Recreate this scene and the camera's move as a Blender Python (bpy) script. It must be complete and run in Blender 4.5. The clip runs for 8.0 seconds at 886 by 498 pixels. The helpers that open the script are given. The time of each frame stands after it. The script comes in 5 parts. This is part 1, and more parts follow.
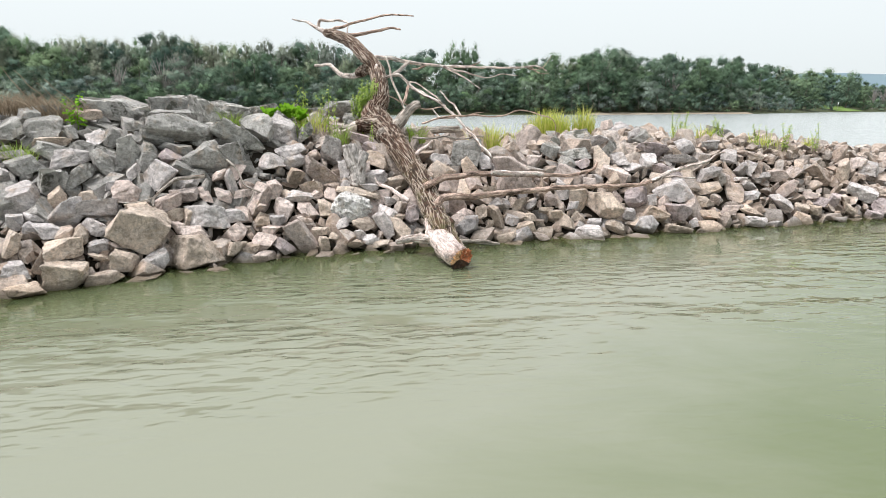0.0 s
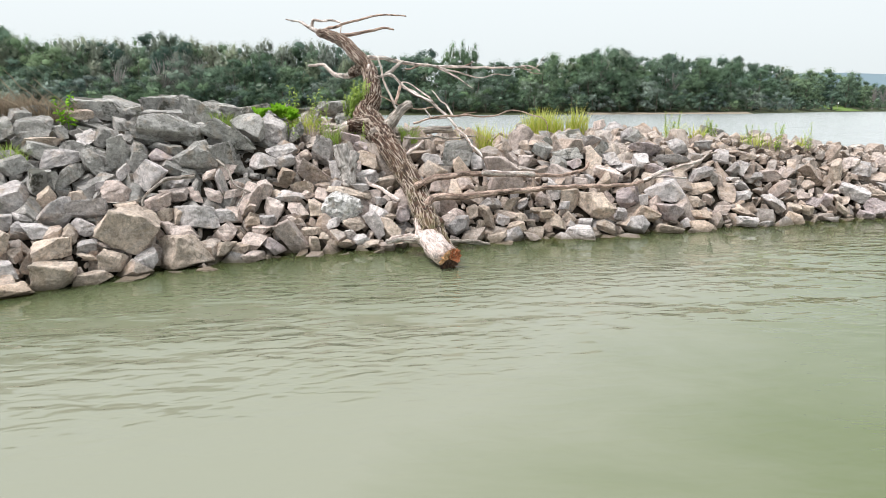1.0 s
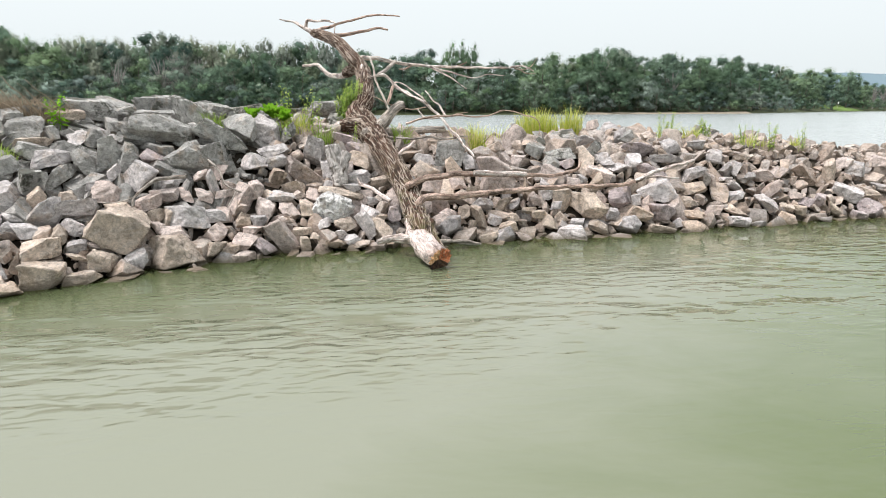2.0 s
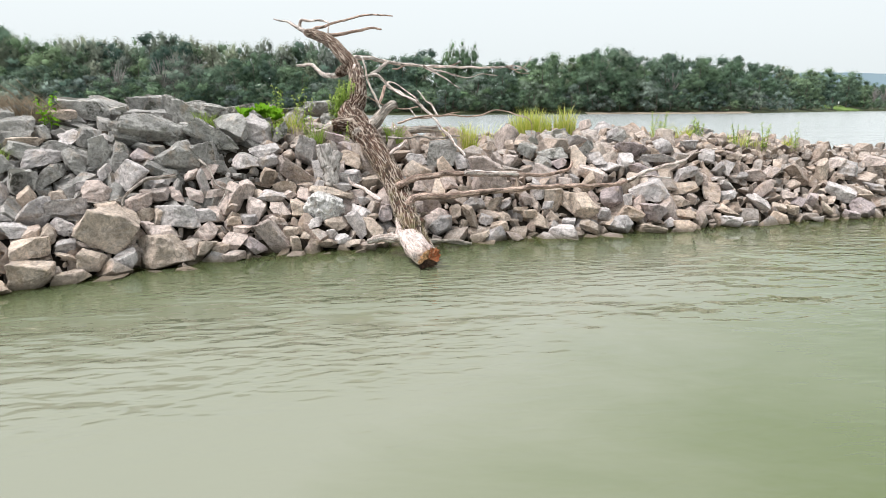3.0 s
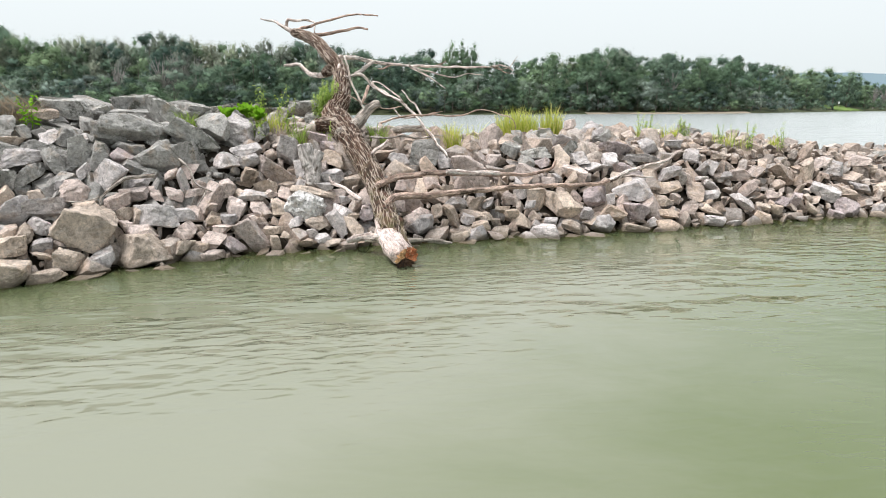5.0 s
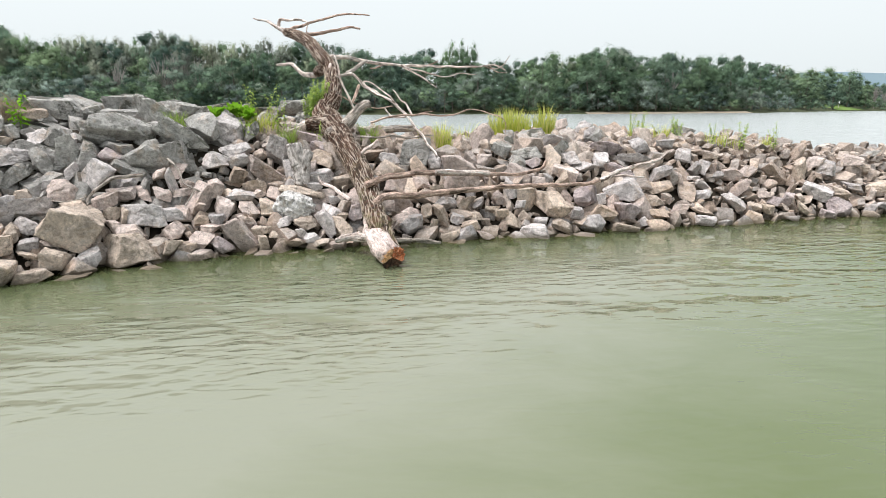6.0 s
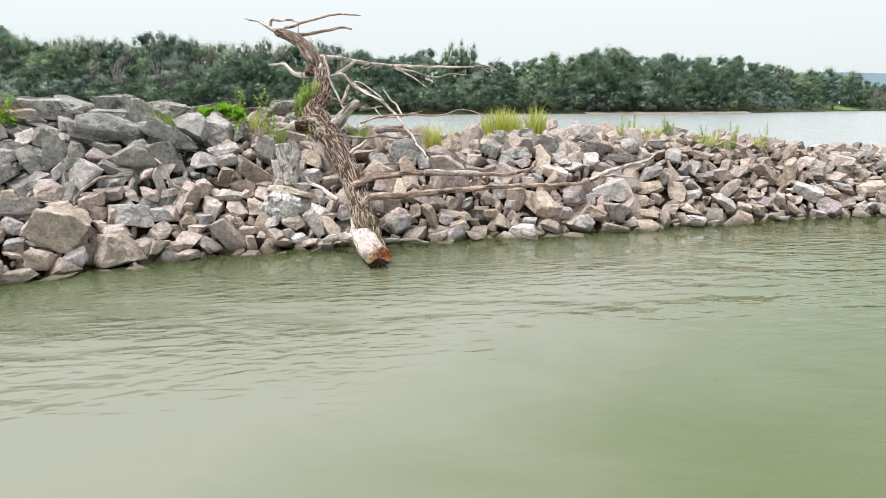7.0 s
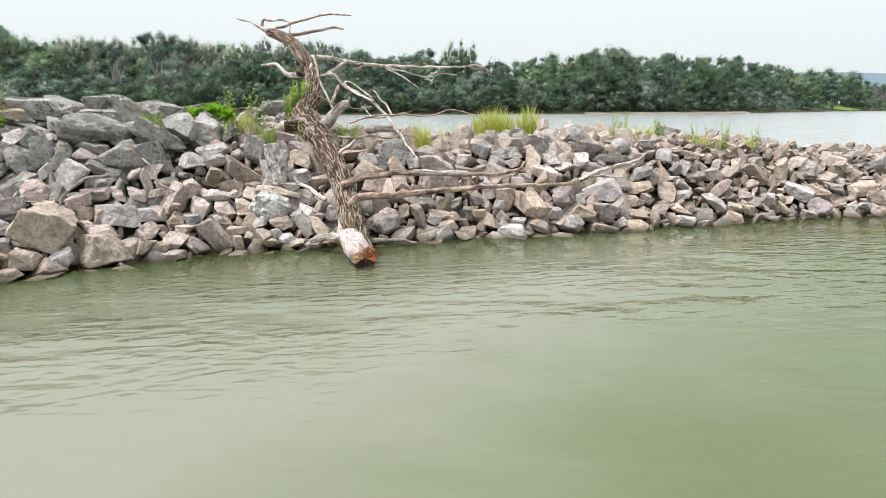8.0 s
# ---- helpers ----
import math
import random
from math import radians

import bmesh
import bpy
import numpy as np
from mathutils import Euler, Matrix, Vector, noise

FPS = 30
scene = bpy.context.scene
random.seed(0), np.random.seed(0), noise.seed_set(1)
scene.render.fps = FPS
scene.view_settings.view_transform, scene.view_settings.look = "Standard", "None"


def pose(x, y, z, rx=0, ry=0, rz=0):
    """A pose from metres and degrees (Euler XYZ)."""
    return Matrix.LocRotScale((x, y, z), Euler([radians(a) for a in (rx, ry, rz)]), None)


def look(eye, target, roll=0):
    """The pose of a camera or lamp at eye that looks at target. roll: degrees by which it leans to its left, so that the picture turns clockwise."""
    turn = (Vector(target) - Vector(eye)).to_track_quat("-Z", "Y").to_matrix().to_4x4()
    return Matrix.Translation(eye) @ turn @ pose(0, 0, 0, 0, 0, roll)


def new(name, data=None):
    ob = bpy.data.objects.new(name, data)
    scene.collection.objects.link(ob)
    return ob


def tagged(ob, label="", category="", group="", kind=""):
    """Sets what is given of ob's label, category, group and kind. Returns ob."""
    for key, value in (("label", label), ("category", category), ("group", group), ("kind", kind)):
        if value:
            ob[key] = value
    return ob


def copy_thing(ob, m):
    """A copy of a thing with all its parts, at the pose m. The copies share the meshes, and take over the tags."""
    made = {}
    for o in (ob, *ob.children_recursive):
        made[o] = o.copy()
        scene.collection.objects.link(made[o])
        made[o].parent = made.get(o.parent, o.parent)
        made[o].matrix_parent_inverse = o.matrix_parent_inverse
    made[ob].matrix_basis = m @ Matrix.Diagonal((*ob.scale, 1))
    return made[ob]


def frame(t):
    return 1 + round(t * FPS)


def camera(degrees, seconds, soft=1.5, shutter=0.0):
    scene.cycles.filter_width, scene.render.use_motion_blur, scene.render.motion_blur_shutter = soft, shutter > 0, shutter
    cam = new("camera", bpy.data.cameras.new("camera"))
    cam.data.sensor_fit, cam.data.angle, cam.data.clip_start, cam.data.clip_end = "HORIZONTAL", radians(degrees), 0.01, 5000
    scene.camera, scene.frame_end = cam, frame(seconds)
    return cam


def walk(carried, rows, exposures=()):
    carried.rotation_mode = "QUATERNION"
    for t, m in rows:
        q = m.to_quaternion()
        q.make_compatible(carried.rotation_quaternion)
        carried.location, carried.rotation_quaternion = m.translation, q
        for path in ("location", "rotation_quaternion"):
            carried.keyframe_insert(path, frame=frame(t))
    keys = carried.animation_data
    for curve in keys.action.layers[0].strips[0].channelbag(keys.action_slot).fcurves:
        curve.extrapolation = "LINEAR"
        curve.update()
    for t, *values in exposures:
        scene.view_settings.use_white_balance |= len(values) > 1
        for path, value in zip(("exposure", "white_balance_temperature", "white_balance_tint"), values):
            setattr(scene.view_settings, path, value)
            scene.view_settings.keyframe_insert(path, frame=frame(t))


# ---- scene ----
cam = camera(74.0, 8.0, 0.7)
METRES, EYE, TILT, LEAN, TURN = 0.9, 1.44, -13.5, 0.0, 0.0
ROWS = [
    (0.0, 0.0, 0.0, 0.0, 0.0, 0.0, -0.0),
    (0.5, 0.0605, -0.0051, -0.0004, 0.01, -0.01, -0.01),
    (1.0, 0.1142, -0.0062, 0.0019, 0.01, -0.02, 0.0),
    (1.5, 0.1666, -0.0074, 0.0046, 0.02, -0.02, 0.01),
    (3.0, 0.3353, -0.0191, -0.0008, 0.07, -0.04, 0.0),
    (3.5, 0.3958, -0.0222, -0.0032, 0.09, -0.03, 0.0),
    (4.0, 0.4513, -0.0267, -0.0062, 0.1, -0.03, -0.0),
    (4.5, 0.5112, -0.0296, -0.0078, 0.11, -0.03, -0.01),
    (6.0, 0.7106, -0.0175, -0.0061, 0.17, -0.07, -0.02),
    (6.5, 0.7844, -0.0181, -0.0044, 0.19, -0.07, -0.02),
    (7.0, 0.8541, -0.0205, -0.0057, 0.18, -0.06, -0.03),
    (7.5, 0.9226, -0.0212, -0.0071, 0.17, -0.06, -0.02),
    (8.0, 0.9979, -0.0182, -0.0042, 0.19, -0.06, -0.03),
]
walk(cam, [(t, pose(0, 0, EYE, TILT, LEAN, TURN) @ pose(METRES * x, METRES * y, METRES * z, 90 + pitch, roll, yaw)) for t, x, y, z, yaw, pitch, roll in ROWS])

# ---- light ----
SUN_ELEV, SUN_ROT = 64.0, 250.0
world = bpy.data.worlds.new("sky")
scene.world = world
world.use_nodes = True
wn, wl = world.node_tree.nodes, world.node_tree.links
wn.clear()
sky = wn.new("ShaderNodeTexSky")
sky.sky_type, sky.sun_disc = "NISHITA", False
sky.sun_elevation, sky.sun_rotation = radians(SUN_ELEV), radians(SUN_ROT)
sky.air_density, sky.dust_density, sky.ozone_density = 1.0, 4.0, 1.0
grey = wn.new("ShaderNodeHueSaturation")
grey.inputs["Saturation"].default_value = 0.25
cloud = wn.new("ShaderNodeMix")
cloud.data_type = "RGBA"
cloud.inputs[0].default_value = 0.8
back = wn.new("ShaderNodeBackground")
back.inputs["Strength"].default_value = 0.095
wout = wn.new("ShaderNodeOutputWorld")
# an overcast sky: about twice as bright overhead as at the horizon
where = wn.new("ShaderNodeTexCoord")
part = wn.new("ShaderNodeSeparateXYZ")
deck = wn.new("ShaderNodeValToRGB")
deck.color_ramp.elements[0].color = (10.2, 11.0, 11.2, 1)
deck.color_ramp.elements[1].color = (14.8, 15.6, 16.4, 1)
wl.new(where.outputs["Generated"], part.inputs[0])
wl.new(part.outputs[2], deck.inputs[0])
wl.new(deck.outputs[0], cloud.inputs[7])
wl.new(sky.outputs[0], grey.inputs["Color"])
wl.new(grey.outputs[0], cloud.inputs[6])
wl.new(cloud.outputs[2], back.inputs["Color"])
wl.new(back.outputs[0], wout.inputs["Surface"])

sun_data = bpy.data.lights.new("sun", "SUN")
sun_data.energy, sun_data.angle, sun_data.color = 4.3, radians(18), (1.0, 0.965, 0.968)
sun = new("sun", sun_data)
sun.matrix_world = look((-6, 3.8, 13), (0, 6, 0))
scene.view_settings.exposure = 0.0


# ---- the bank's plan: waterline, width of the slope, height of the crown ----
SHORE_X = (-9, -5, -3.3, -2.5, -1.4, -0.5, 0.6, 1.7, 2.8, 4, 5.8, 6.9, 10, 16)
SHORE_Y = (0.2, 2.9, 4.3, 5.05, 5.65, 5.95, 6.22, 6.48, 6.83, 7.15, 7.7, 7.85, 8.7, 10.2)
CREST_X = (-9, -4, -3.3, -2.7, -2.3, -1.5, -0.9, -0.3, 1, 2.8, 4, 5.6, 7, 9, 16)
CREST_W = (3.0, 2.8, 2.45, 1.65, 1.45, 1.4, 1.4, 1.35, 1.35, 1.25, 1.15, 1.1, 1.15, 1.2, 1.2)
CREST_H = (1.5, 1.48, 1.45, 1.45, 1.34, 1.27, 1.2, 1.08, 1.06, 1.08, 1.08, .98, .83, .68, .5)

# ---- materials ----
class Nodes:
    """A short way to write a node material."""

    def __init__(self, name, rough=0.85, spec=0.3):
        self.mat = bpy.data.materials.new(name)
        self.mat.use_nodes = True
        self.tree = self.mat.node_tree
        self.bsdf = self.tree.nodes["Principled BSDF"]
        self.bsdf.inputs["Roughness"].default_value = rough
        self.bsdf.inputs["Specular IOR Level"].default_value = spec
        self.pos = self.add("ShaderNodeNewGeometry").outputs["Position"]

    def add(self, kind):
        return self.tree.nodes.new(kind)

    def put(self, value, socket):
        if isinstance(value, bpy.types.NodeSocket):
            self.tree.links.new(value, socket)
        else:
            socket.default_value = value

    def noise(self, scale, detail=4.0, rough=0.6, vec=None, stretch=None, distort=0.0):
        n = self.add("ShaderNodeTexNoise")
        n.inputs["Scale"].default_value, n.inputs["Detail"].default_value = scale, detail
        n.inputs["Roughness"].default_value, n.inputs["Distortion"].default_value = rough, distort
        self.put(self.stretched(vec, stretch), n.inputs["Vector"])
        return n.outputs["Fac"]

    def voronoi(self, scale, vec=None, stretch=None, feature="F1", out="Distance"):
        n = self.add("ShaderNodeTexVoronoi")
        n.feature = feature
        n.inputs["Scale"].default_value = scale
        self.put(self.stretched(vec, stretch), n.inputs["Vector"])
        return n.outputs[out]

    def stretched(self, vec, stretch):
        vec = self.pos if vec is None else vec
        if stretch is None:
            return vec
        m = self.add("ShaderNodeMapping")
        m.inputs["Scale"].default_value = stretch
        self.put(vec, m.inputs["Vector"])
        return m.outputs[0]

    def ramp(self, fac, *stops):
        r = self.add("ShaderNodeValToRGB")
        e = r.color_ramp.elements
        while len(e) < len(stops):
            e.new(0.5)
        for k, (at, col) in zip(e, stops):
            k.position = at
            k.color = (*col, 1) if isinstance(col, tuple) else (col, col, col, 1)
        self.put(fac, r.inputs[0])
        return r.outputs[0]

    def mix(self, fac, a, b, mode="MIX"):
        m = self.add("ShaderNodeMix")
        m.data_type, m.blend_type = "RGBA", mode
        for v, s in ((fac, m.inputs[0]), (a, m.inputs[6]), (b, m.inputs[7])):
            if isinstance(v, tuple):
                v = (*v, 1)
            self.put(v, s)
        return m.outputs[2]

    def math(self, op, a, b=0.0):
        m = self.add("ShaderNodeMath")
        m.operation = op
        self.put(a, m.inputs[0]), self.put(b, m.inputs[1])
        return m.outputs[0]

    def random(self):
        return self.add("ShaderNodeObjectInfo").outputs["Random"]

    def island(self):
        return self.add("ShaderNodeNewGeometry").outputs["Random Per Island"]

    def bump(self, height, strength, distance):
        b = self.add("ShaderNodeBump")
        b.inputs["Strength"].default_value, b.inputs["Distance"].default_value = strength, distance
        self.put(height, b.inputs["Height"])
        old = self.bsdf.inputs["Normal"].links
        if old:
            self.tree.links.new(old[0].from_socket, b.inputs["Normal"])
        self.tree.links.new(b.outputs[0], self.bsdf.inputs["Normal"])

    def color(self, value):
        self.put((*value, 1) if isinstance(value, tuple) else value, self.bsdf.inputs["Base Color"])
        return self.mat


def stone_material(name, a, b, c, lichen=0.0, pits=0.0, island=False):
    """Broken quarry stone: three tones by the stone, mottled, with grain, veins, lichen and a muddy water mark."""
    n = Nodes(name, 0.9, 0.25)
    rnd = n.island() if island else n.random()
    body = n.ramp(rnd, (0.0, a), (0.5, b), (1.0, c))
    shade = n.ramp(n.math("FRACT", n.math("MULTIPLY", rnd, 7.31)), (0.0, 0.78), (1.0, 1.15))
    body = n.mix(1.0, body, shade, "MULTIPLY")
    blotch = n.ramp(n.noise(5.0, 7, 0.68, distort=0.8), (0.32, 0.68), (0.5, 1.02), (0.68, 1.32))
    body = n.mix(1.0, body, blotch, "MULTIPLY")
    rust = n.ramp(n.noise(6.5, 5, 0.62, stretch=(1, 1.3, 0.8)), (0.54, 0.0), (0.7, 0.5))
    body = n.mix(rust, body, (0.40, 0.285, 0.185))
    pale = n.ramp(n.noise(6.0, 7, 0.7, stretch=(0.8, 1, 1.5), distort=0.7), (0.52, 0.0), (0.7, 0.4))
    body = n.mix(pale, body, (0.61, 0.575, 0.545))
    dirt = n.ramp(n.noise(7.0, 8, 0.78, distort=1.0), (0.575, 0.0), (0.66, 0.55))
    body = n.mix(dirt, body, (0.15, 0.132, 0.11))
    fleck = n.ramp(n.noise(26.0, 7, 0.78, distort=0.4), (0.34, 0.56), (0.5, 1.0), (0.66, 1.36))
    body = n.mix(1.0, body, fleck, "MULTIPLY")
    warp = n.add("ShaderNodeVectorMath")
    warp.operation = "MULTIPLY_ADD"
    tex = n.add("ShaderNodeTexNoise")
    tex.inputs["Scale"].default_value, tex.inputs["Detail"].default_value = 5.0, 5.0
    n.put(n.pos, tex.inputs["Vector"])
    n.put(tex.outputs["Color"], warp.inputs[0])
    warp.inputs[1].default_value = (0.25, 0.25, 0.25)
    n.put(n.pos, warp.inputs[2])
    crack = n.voronoi(2.6, warp.outputs[0], feature="DISTANCE_TO_EDGE")
    line = n.math("MULTIPLY", n.ramp(crack, (0.002, 0.55), (0.01, 0.0)), n.ramp(n.noise(4.0, 3), (0.52, 0.0), (0.62, 1.0)))
    body = n.mix(line, body, (0.08, 0.068, 0.056))
    pock = n.ramp(n.noise(64.0, 4, 0.7), (0.63, 0.0), (0.68, 0.5))
    body = n.mix(pock, body, (0.13, 0.116, 0.1))
    grain = n.ramp(n.noise(120.0, 3, 0.7), (0.32, 0.86), (0.68, 1.14))
    body = n.mix(1.0, body, grain, "MULTIPLY")
    if lichen:
        up = n.add("ShaderNodeSeparateXYZ")
        n.put(n.add("ShaderNodeNewGeometry").outputs["Normal"], up.inputs[0])
        patch = n.math("ADD", n.noise(5.5, 7, 0.72), n.math("MULTIPLY", up.outputs[2], 0.1))
        body = n.mix(n.math("MULTIPLY", n.ramp(patch, (0.545, 0.0), (0.615, 0.9)), n.ramp(n.math("FRACT", n.math("MULTIPLY", rnd, 3.7)), (0.4, 0.25), (0.6, 1.0))), body, (0.075, 0.075, 0.058))
        spots = n.ramp(n.noise(26.0, 4, 0.7), (0.63, 0.0), (0.69, 0.7))
        body = n.mix(spots, body, (0.09, 0.09, 0.07))
    xyz = n.add("ShaderNodeSeparateXYZ")
    n.put(n.pos, xyz.inputs[0])
    level = n.math("ADD", xyz.outputs[2], n.math("MULTIPLY", n.noise(4.0, 4), 0.1))
    mud = n.ramp(level, (0.06, 0.85), (0.14, 0.0))
    body = n.mix(mud, body, (0.12, 0.094, 0.06))
    n.put(n.ramp(level, (0.055, 0.35), (0.1, 0.9)), n.bsdf.inputs["Roughness"])
    n.bump(n.noise(13.0, 8, 0.7), 1.0, 0.034)
    n.bump(n.noise(48.0, 6, 0.78), 0.8, 0.016)
    if pits:
        body = n.mix(n.ramp(n.voronoi(30.0), (0.12, 0.6), (0.36, 0.0)), body, (0.22, 0.21, 0.2))
        n.bump(n.voronoi(24.0, feature="SMOOTH_F1"), 1.0, 0.05)
    return n.color(body)


GREY = stone_material("grey_stone", (0.455, 0.425, 0.412), (0.535, 0.498, 0.482), (0.61, 0.56, 0.538))
LICHEN = stone_material("lichen_stone", (0.35, 0.338, 0.314), (0.385, 0.375, 0.35), (0.44, 0.424, 0.398), lichen=1.0)
TAN = stone_material("tan_stone", (0.53, 0.42, 0.332), (0.56, 0.464, 0.382), (0.5, 0.418, 0.345))
PINK = stone_material("pink_stone", (0.535, 0.435, 0.385), (0.6, 0.5, 0.448), (0.5, 0.428, 0.392))
DARK = stone_material("dark_stone", (0.398, 0.342, 0.336), (0.479, 0.403, 0.393), (0.530, 0.450, 0.442))
PALE = stone_material("pale_stone", (0.74, 0.72, 0.69), (0.74, 0.72, 0.69), (0.74, 0.72, 0.69), pits=1.0)
RUBBLE = stone_material("rubble", (0.37, 0.34, 0.315), (0.45, 0.35, 0.282), (0.5, 0.435, 0.38), island=True)

GREY_RUBBLE = stone_material("grey_rubble", (0.27, 0.265, 0.247), (0.32, 0.307, 0.285), (0.375, 0.352, 0.325), island=True)


def soil_material():
    n = Nodes("bank_soil", 0.95, 0.1)
    # darkened so that the gaps between the stones read as deep shade
    c = n.ramp(n.noise(9.0, 6, 0.7), (0.3, (0.03, 0.025, 0.019)), (0.7, (0.08, 0.066, 0.05)))
    n.bump(n.noise(30.0, 6, 0.7), 0.8, 0.03)
    return n.color(c)


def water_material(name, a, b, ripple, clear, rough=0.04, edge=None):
    """Turbid river water: scattering silt under a smooth reflecting surface with wind ripples; clearer over the stones
    at the bank's foot. The colours a, b and edge carry painted reflections.
    """
    n = Nodes(name, rough, 0.75)
    n.bsdf.inputs["IOR"].default_value = 1.6
    sx = n.add("ShaderNodeSeparateXYZ")
    n.put(n.pos, sx.inputs[0])
    drift = n.math("SUBTRACT", n.noise(0.4, 3, 0.5, stretch=(0.6, 1, 1)), 0.5)
    cloudy = n.math("SUBTRACT", n.noise(1.1, 5, 0.62, stretch=(0.7, 1.2, 1), distort=0.6), 0.5)
    # sky reflection painted as colour: paler on the slack side, greener towards the open arm
    across = n.math("ADD", n.math("MULTIPLY", sx.outputs[0], 0.4), n.math("MULTIPLY", sx.outputs[1], -0.32))
    across = n.math("ADD", across, n.math("ADD", n.math("MULTIPLY", drift, 0.5), n.math("ADD", n.math("MULTIPLY", cloudy, 0.75), 0.8)))
    c = n.mix(n.ramp(across, (0.0, 0.0), (1.0, 1.0)), a, b)
    calm = n.ramp(n.noise(0.55, 4, 0.6, stretch=(0.45, 1.0, 1)), (0.4, 0.12), (0.56, 1.0))
    see_through = clear
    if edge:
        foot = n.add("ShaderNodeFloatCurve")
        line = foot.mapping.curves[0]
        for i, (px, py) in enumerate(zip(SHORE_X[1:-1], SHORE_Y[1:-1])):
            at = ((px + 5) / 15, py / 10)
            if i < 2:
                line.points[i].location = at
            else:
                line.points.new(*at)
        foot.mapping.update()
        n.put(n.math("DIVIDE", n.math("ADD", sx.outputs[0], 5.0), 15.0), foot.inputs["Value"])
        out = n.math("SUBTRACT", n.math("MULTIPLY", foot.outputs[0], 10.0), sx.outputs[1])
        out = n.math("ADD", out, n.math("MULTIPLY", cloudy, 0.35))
        # the bank's dark reflection put into the colour: darker green towards its foot
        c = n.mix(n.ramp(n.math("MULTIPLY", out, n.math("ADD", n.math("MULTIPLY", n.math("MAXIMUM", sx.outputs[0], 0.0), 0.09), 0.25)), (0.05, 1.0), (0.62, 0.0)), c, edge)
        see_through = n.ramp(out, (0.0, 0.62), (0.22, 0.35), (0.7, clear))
        # wind ripples in a belt off the bank, smooth in its lee and again further out
        reach = n.math("ADD", n.math("MULTIPLY", out, 0.2), n.math("MULTIPLY", drift, 0.3))
        calm = n.math("MULTIPLY", calm, n.ramp(reach, (0.1, 0.14), (0.27, 1.0), (0.5, 1.0), (0.68, 0.2)))
    n.color(c)
    turned = n.add("ShaderNodeMapping")
    turned.inputs["Rotation"].default_value = (0, 0, radians(-9))
    n.put(n.pos, turned.inputs["Vector"])
    wind = turned.outputs[0]
    long_wave = n.noise(2.8, 1, 0.5, wind, (0.45, 1.3, 1), 0.3)
    short_wave = n.noise(11.5, 1.0, 0.4, wind, (0.5, 1.25, 1), 0.35)
    mid_wave = n.noise(6.2, 1.5, 0.45, wind, (0.5, 1.2, 1), 0.5)
    # short ripples in the slack water, longer and choppier ones towards the open arm
    open_side = n.ramp(n.math("MULTIPLY", sx.outputs[0], 0.3), (0.0, 0.0), (1.0, 1.0))
    height = n.math("ADD", n.math("MULTIPLY", long_wave, n.math("SUBTRACT", 0.5, n.math("MULTIPLY", open_side, 0.3))), n.math("MULTIPLY", short_wave, n.math("SUBTRACT", 0.66, n.math("MULTIPLY", open_side, 0.4))))
    height = n.math("ADD", height, n.math("MULTIPLY", mid_wave, n.math("MULTIPLY", open_side, 0.55)))
    n.bump(n.math("MULTIPLY", height, calm), 1.0, ripple)
    if clear:
        see = n.add("ShaderNodeBsdfTransparent")
        see.inputs[0].default_value = (0.72, 0.74, 0.46, 1)
        m = n.add("ShaderNodeMixShader")
        n.put(see_through, m.inputs[0])
        n.tree.links.new(n.bsdf.outputs[0], m.inputs[1])
        n.tree.links.new(see.outputs[0], m.inputs[2])
        n.tree.links.new(m.outputs[0], n.tree.nodes["Material Output"].inputs["Surface"])
    return n.mat


def bark_material():
    n = Nodes("willow_bark", 0.95, 0.15)
    at = n.add("ShaderNodeAttribute")
    at.attribute_name = "grainline"
    g = at.outputs["Vector"]
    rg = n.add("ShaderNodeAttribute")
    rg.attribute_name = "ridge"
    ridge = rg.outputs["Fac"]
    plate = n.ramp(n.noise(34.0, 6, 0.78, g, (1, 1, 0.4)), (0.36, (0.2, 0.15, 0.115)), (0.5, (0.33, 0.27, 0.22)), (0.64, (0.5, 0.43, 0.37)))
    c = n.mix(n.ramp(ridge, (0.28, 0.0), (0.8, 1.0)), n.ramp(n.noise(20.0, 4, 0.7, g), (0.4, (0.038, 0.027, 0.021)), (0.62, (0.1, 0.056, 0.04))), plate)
    inner = n.ramp(n.noise(4.5, 3, 0.6, g), (0.58, 0.0), (0.68, 0.55))
    c = n.mix(inner, c, n.mix(ridge, (0.09, 0.045, 0.03), (0.47, 0.33, 0.26)))
    moss = n.ramp(n.noise(9.0, 6, 0.75, g), (0.48, 0.0), (0.64, 0.55))
    low = n.add("ShaderNodeSeparateXYZ")
    n.put(n.pos, low.inputs[0])
    c = n.mix(n.math("MULTIPLY", moss, n.ramp(low.outputs[2], (0.3, 1.0), (0.95, 0.12))), c, (0.16, 0.17, 0.08))
    n.bump(n.noise(45.0, 5, 0.7, g, (1, 1, 0.25)), 0.8, 0.012)
    n.bump(n.noise(120.0, 4, 0.7, g, (1, 1, 0.4)), 0.6, 0.006)
    return n.color(c)


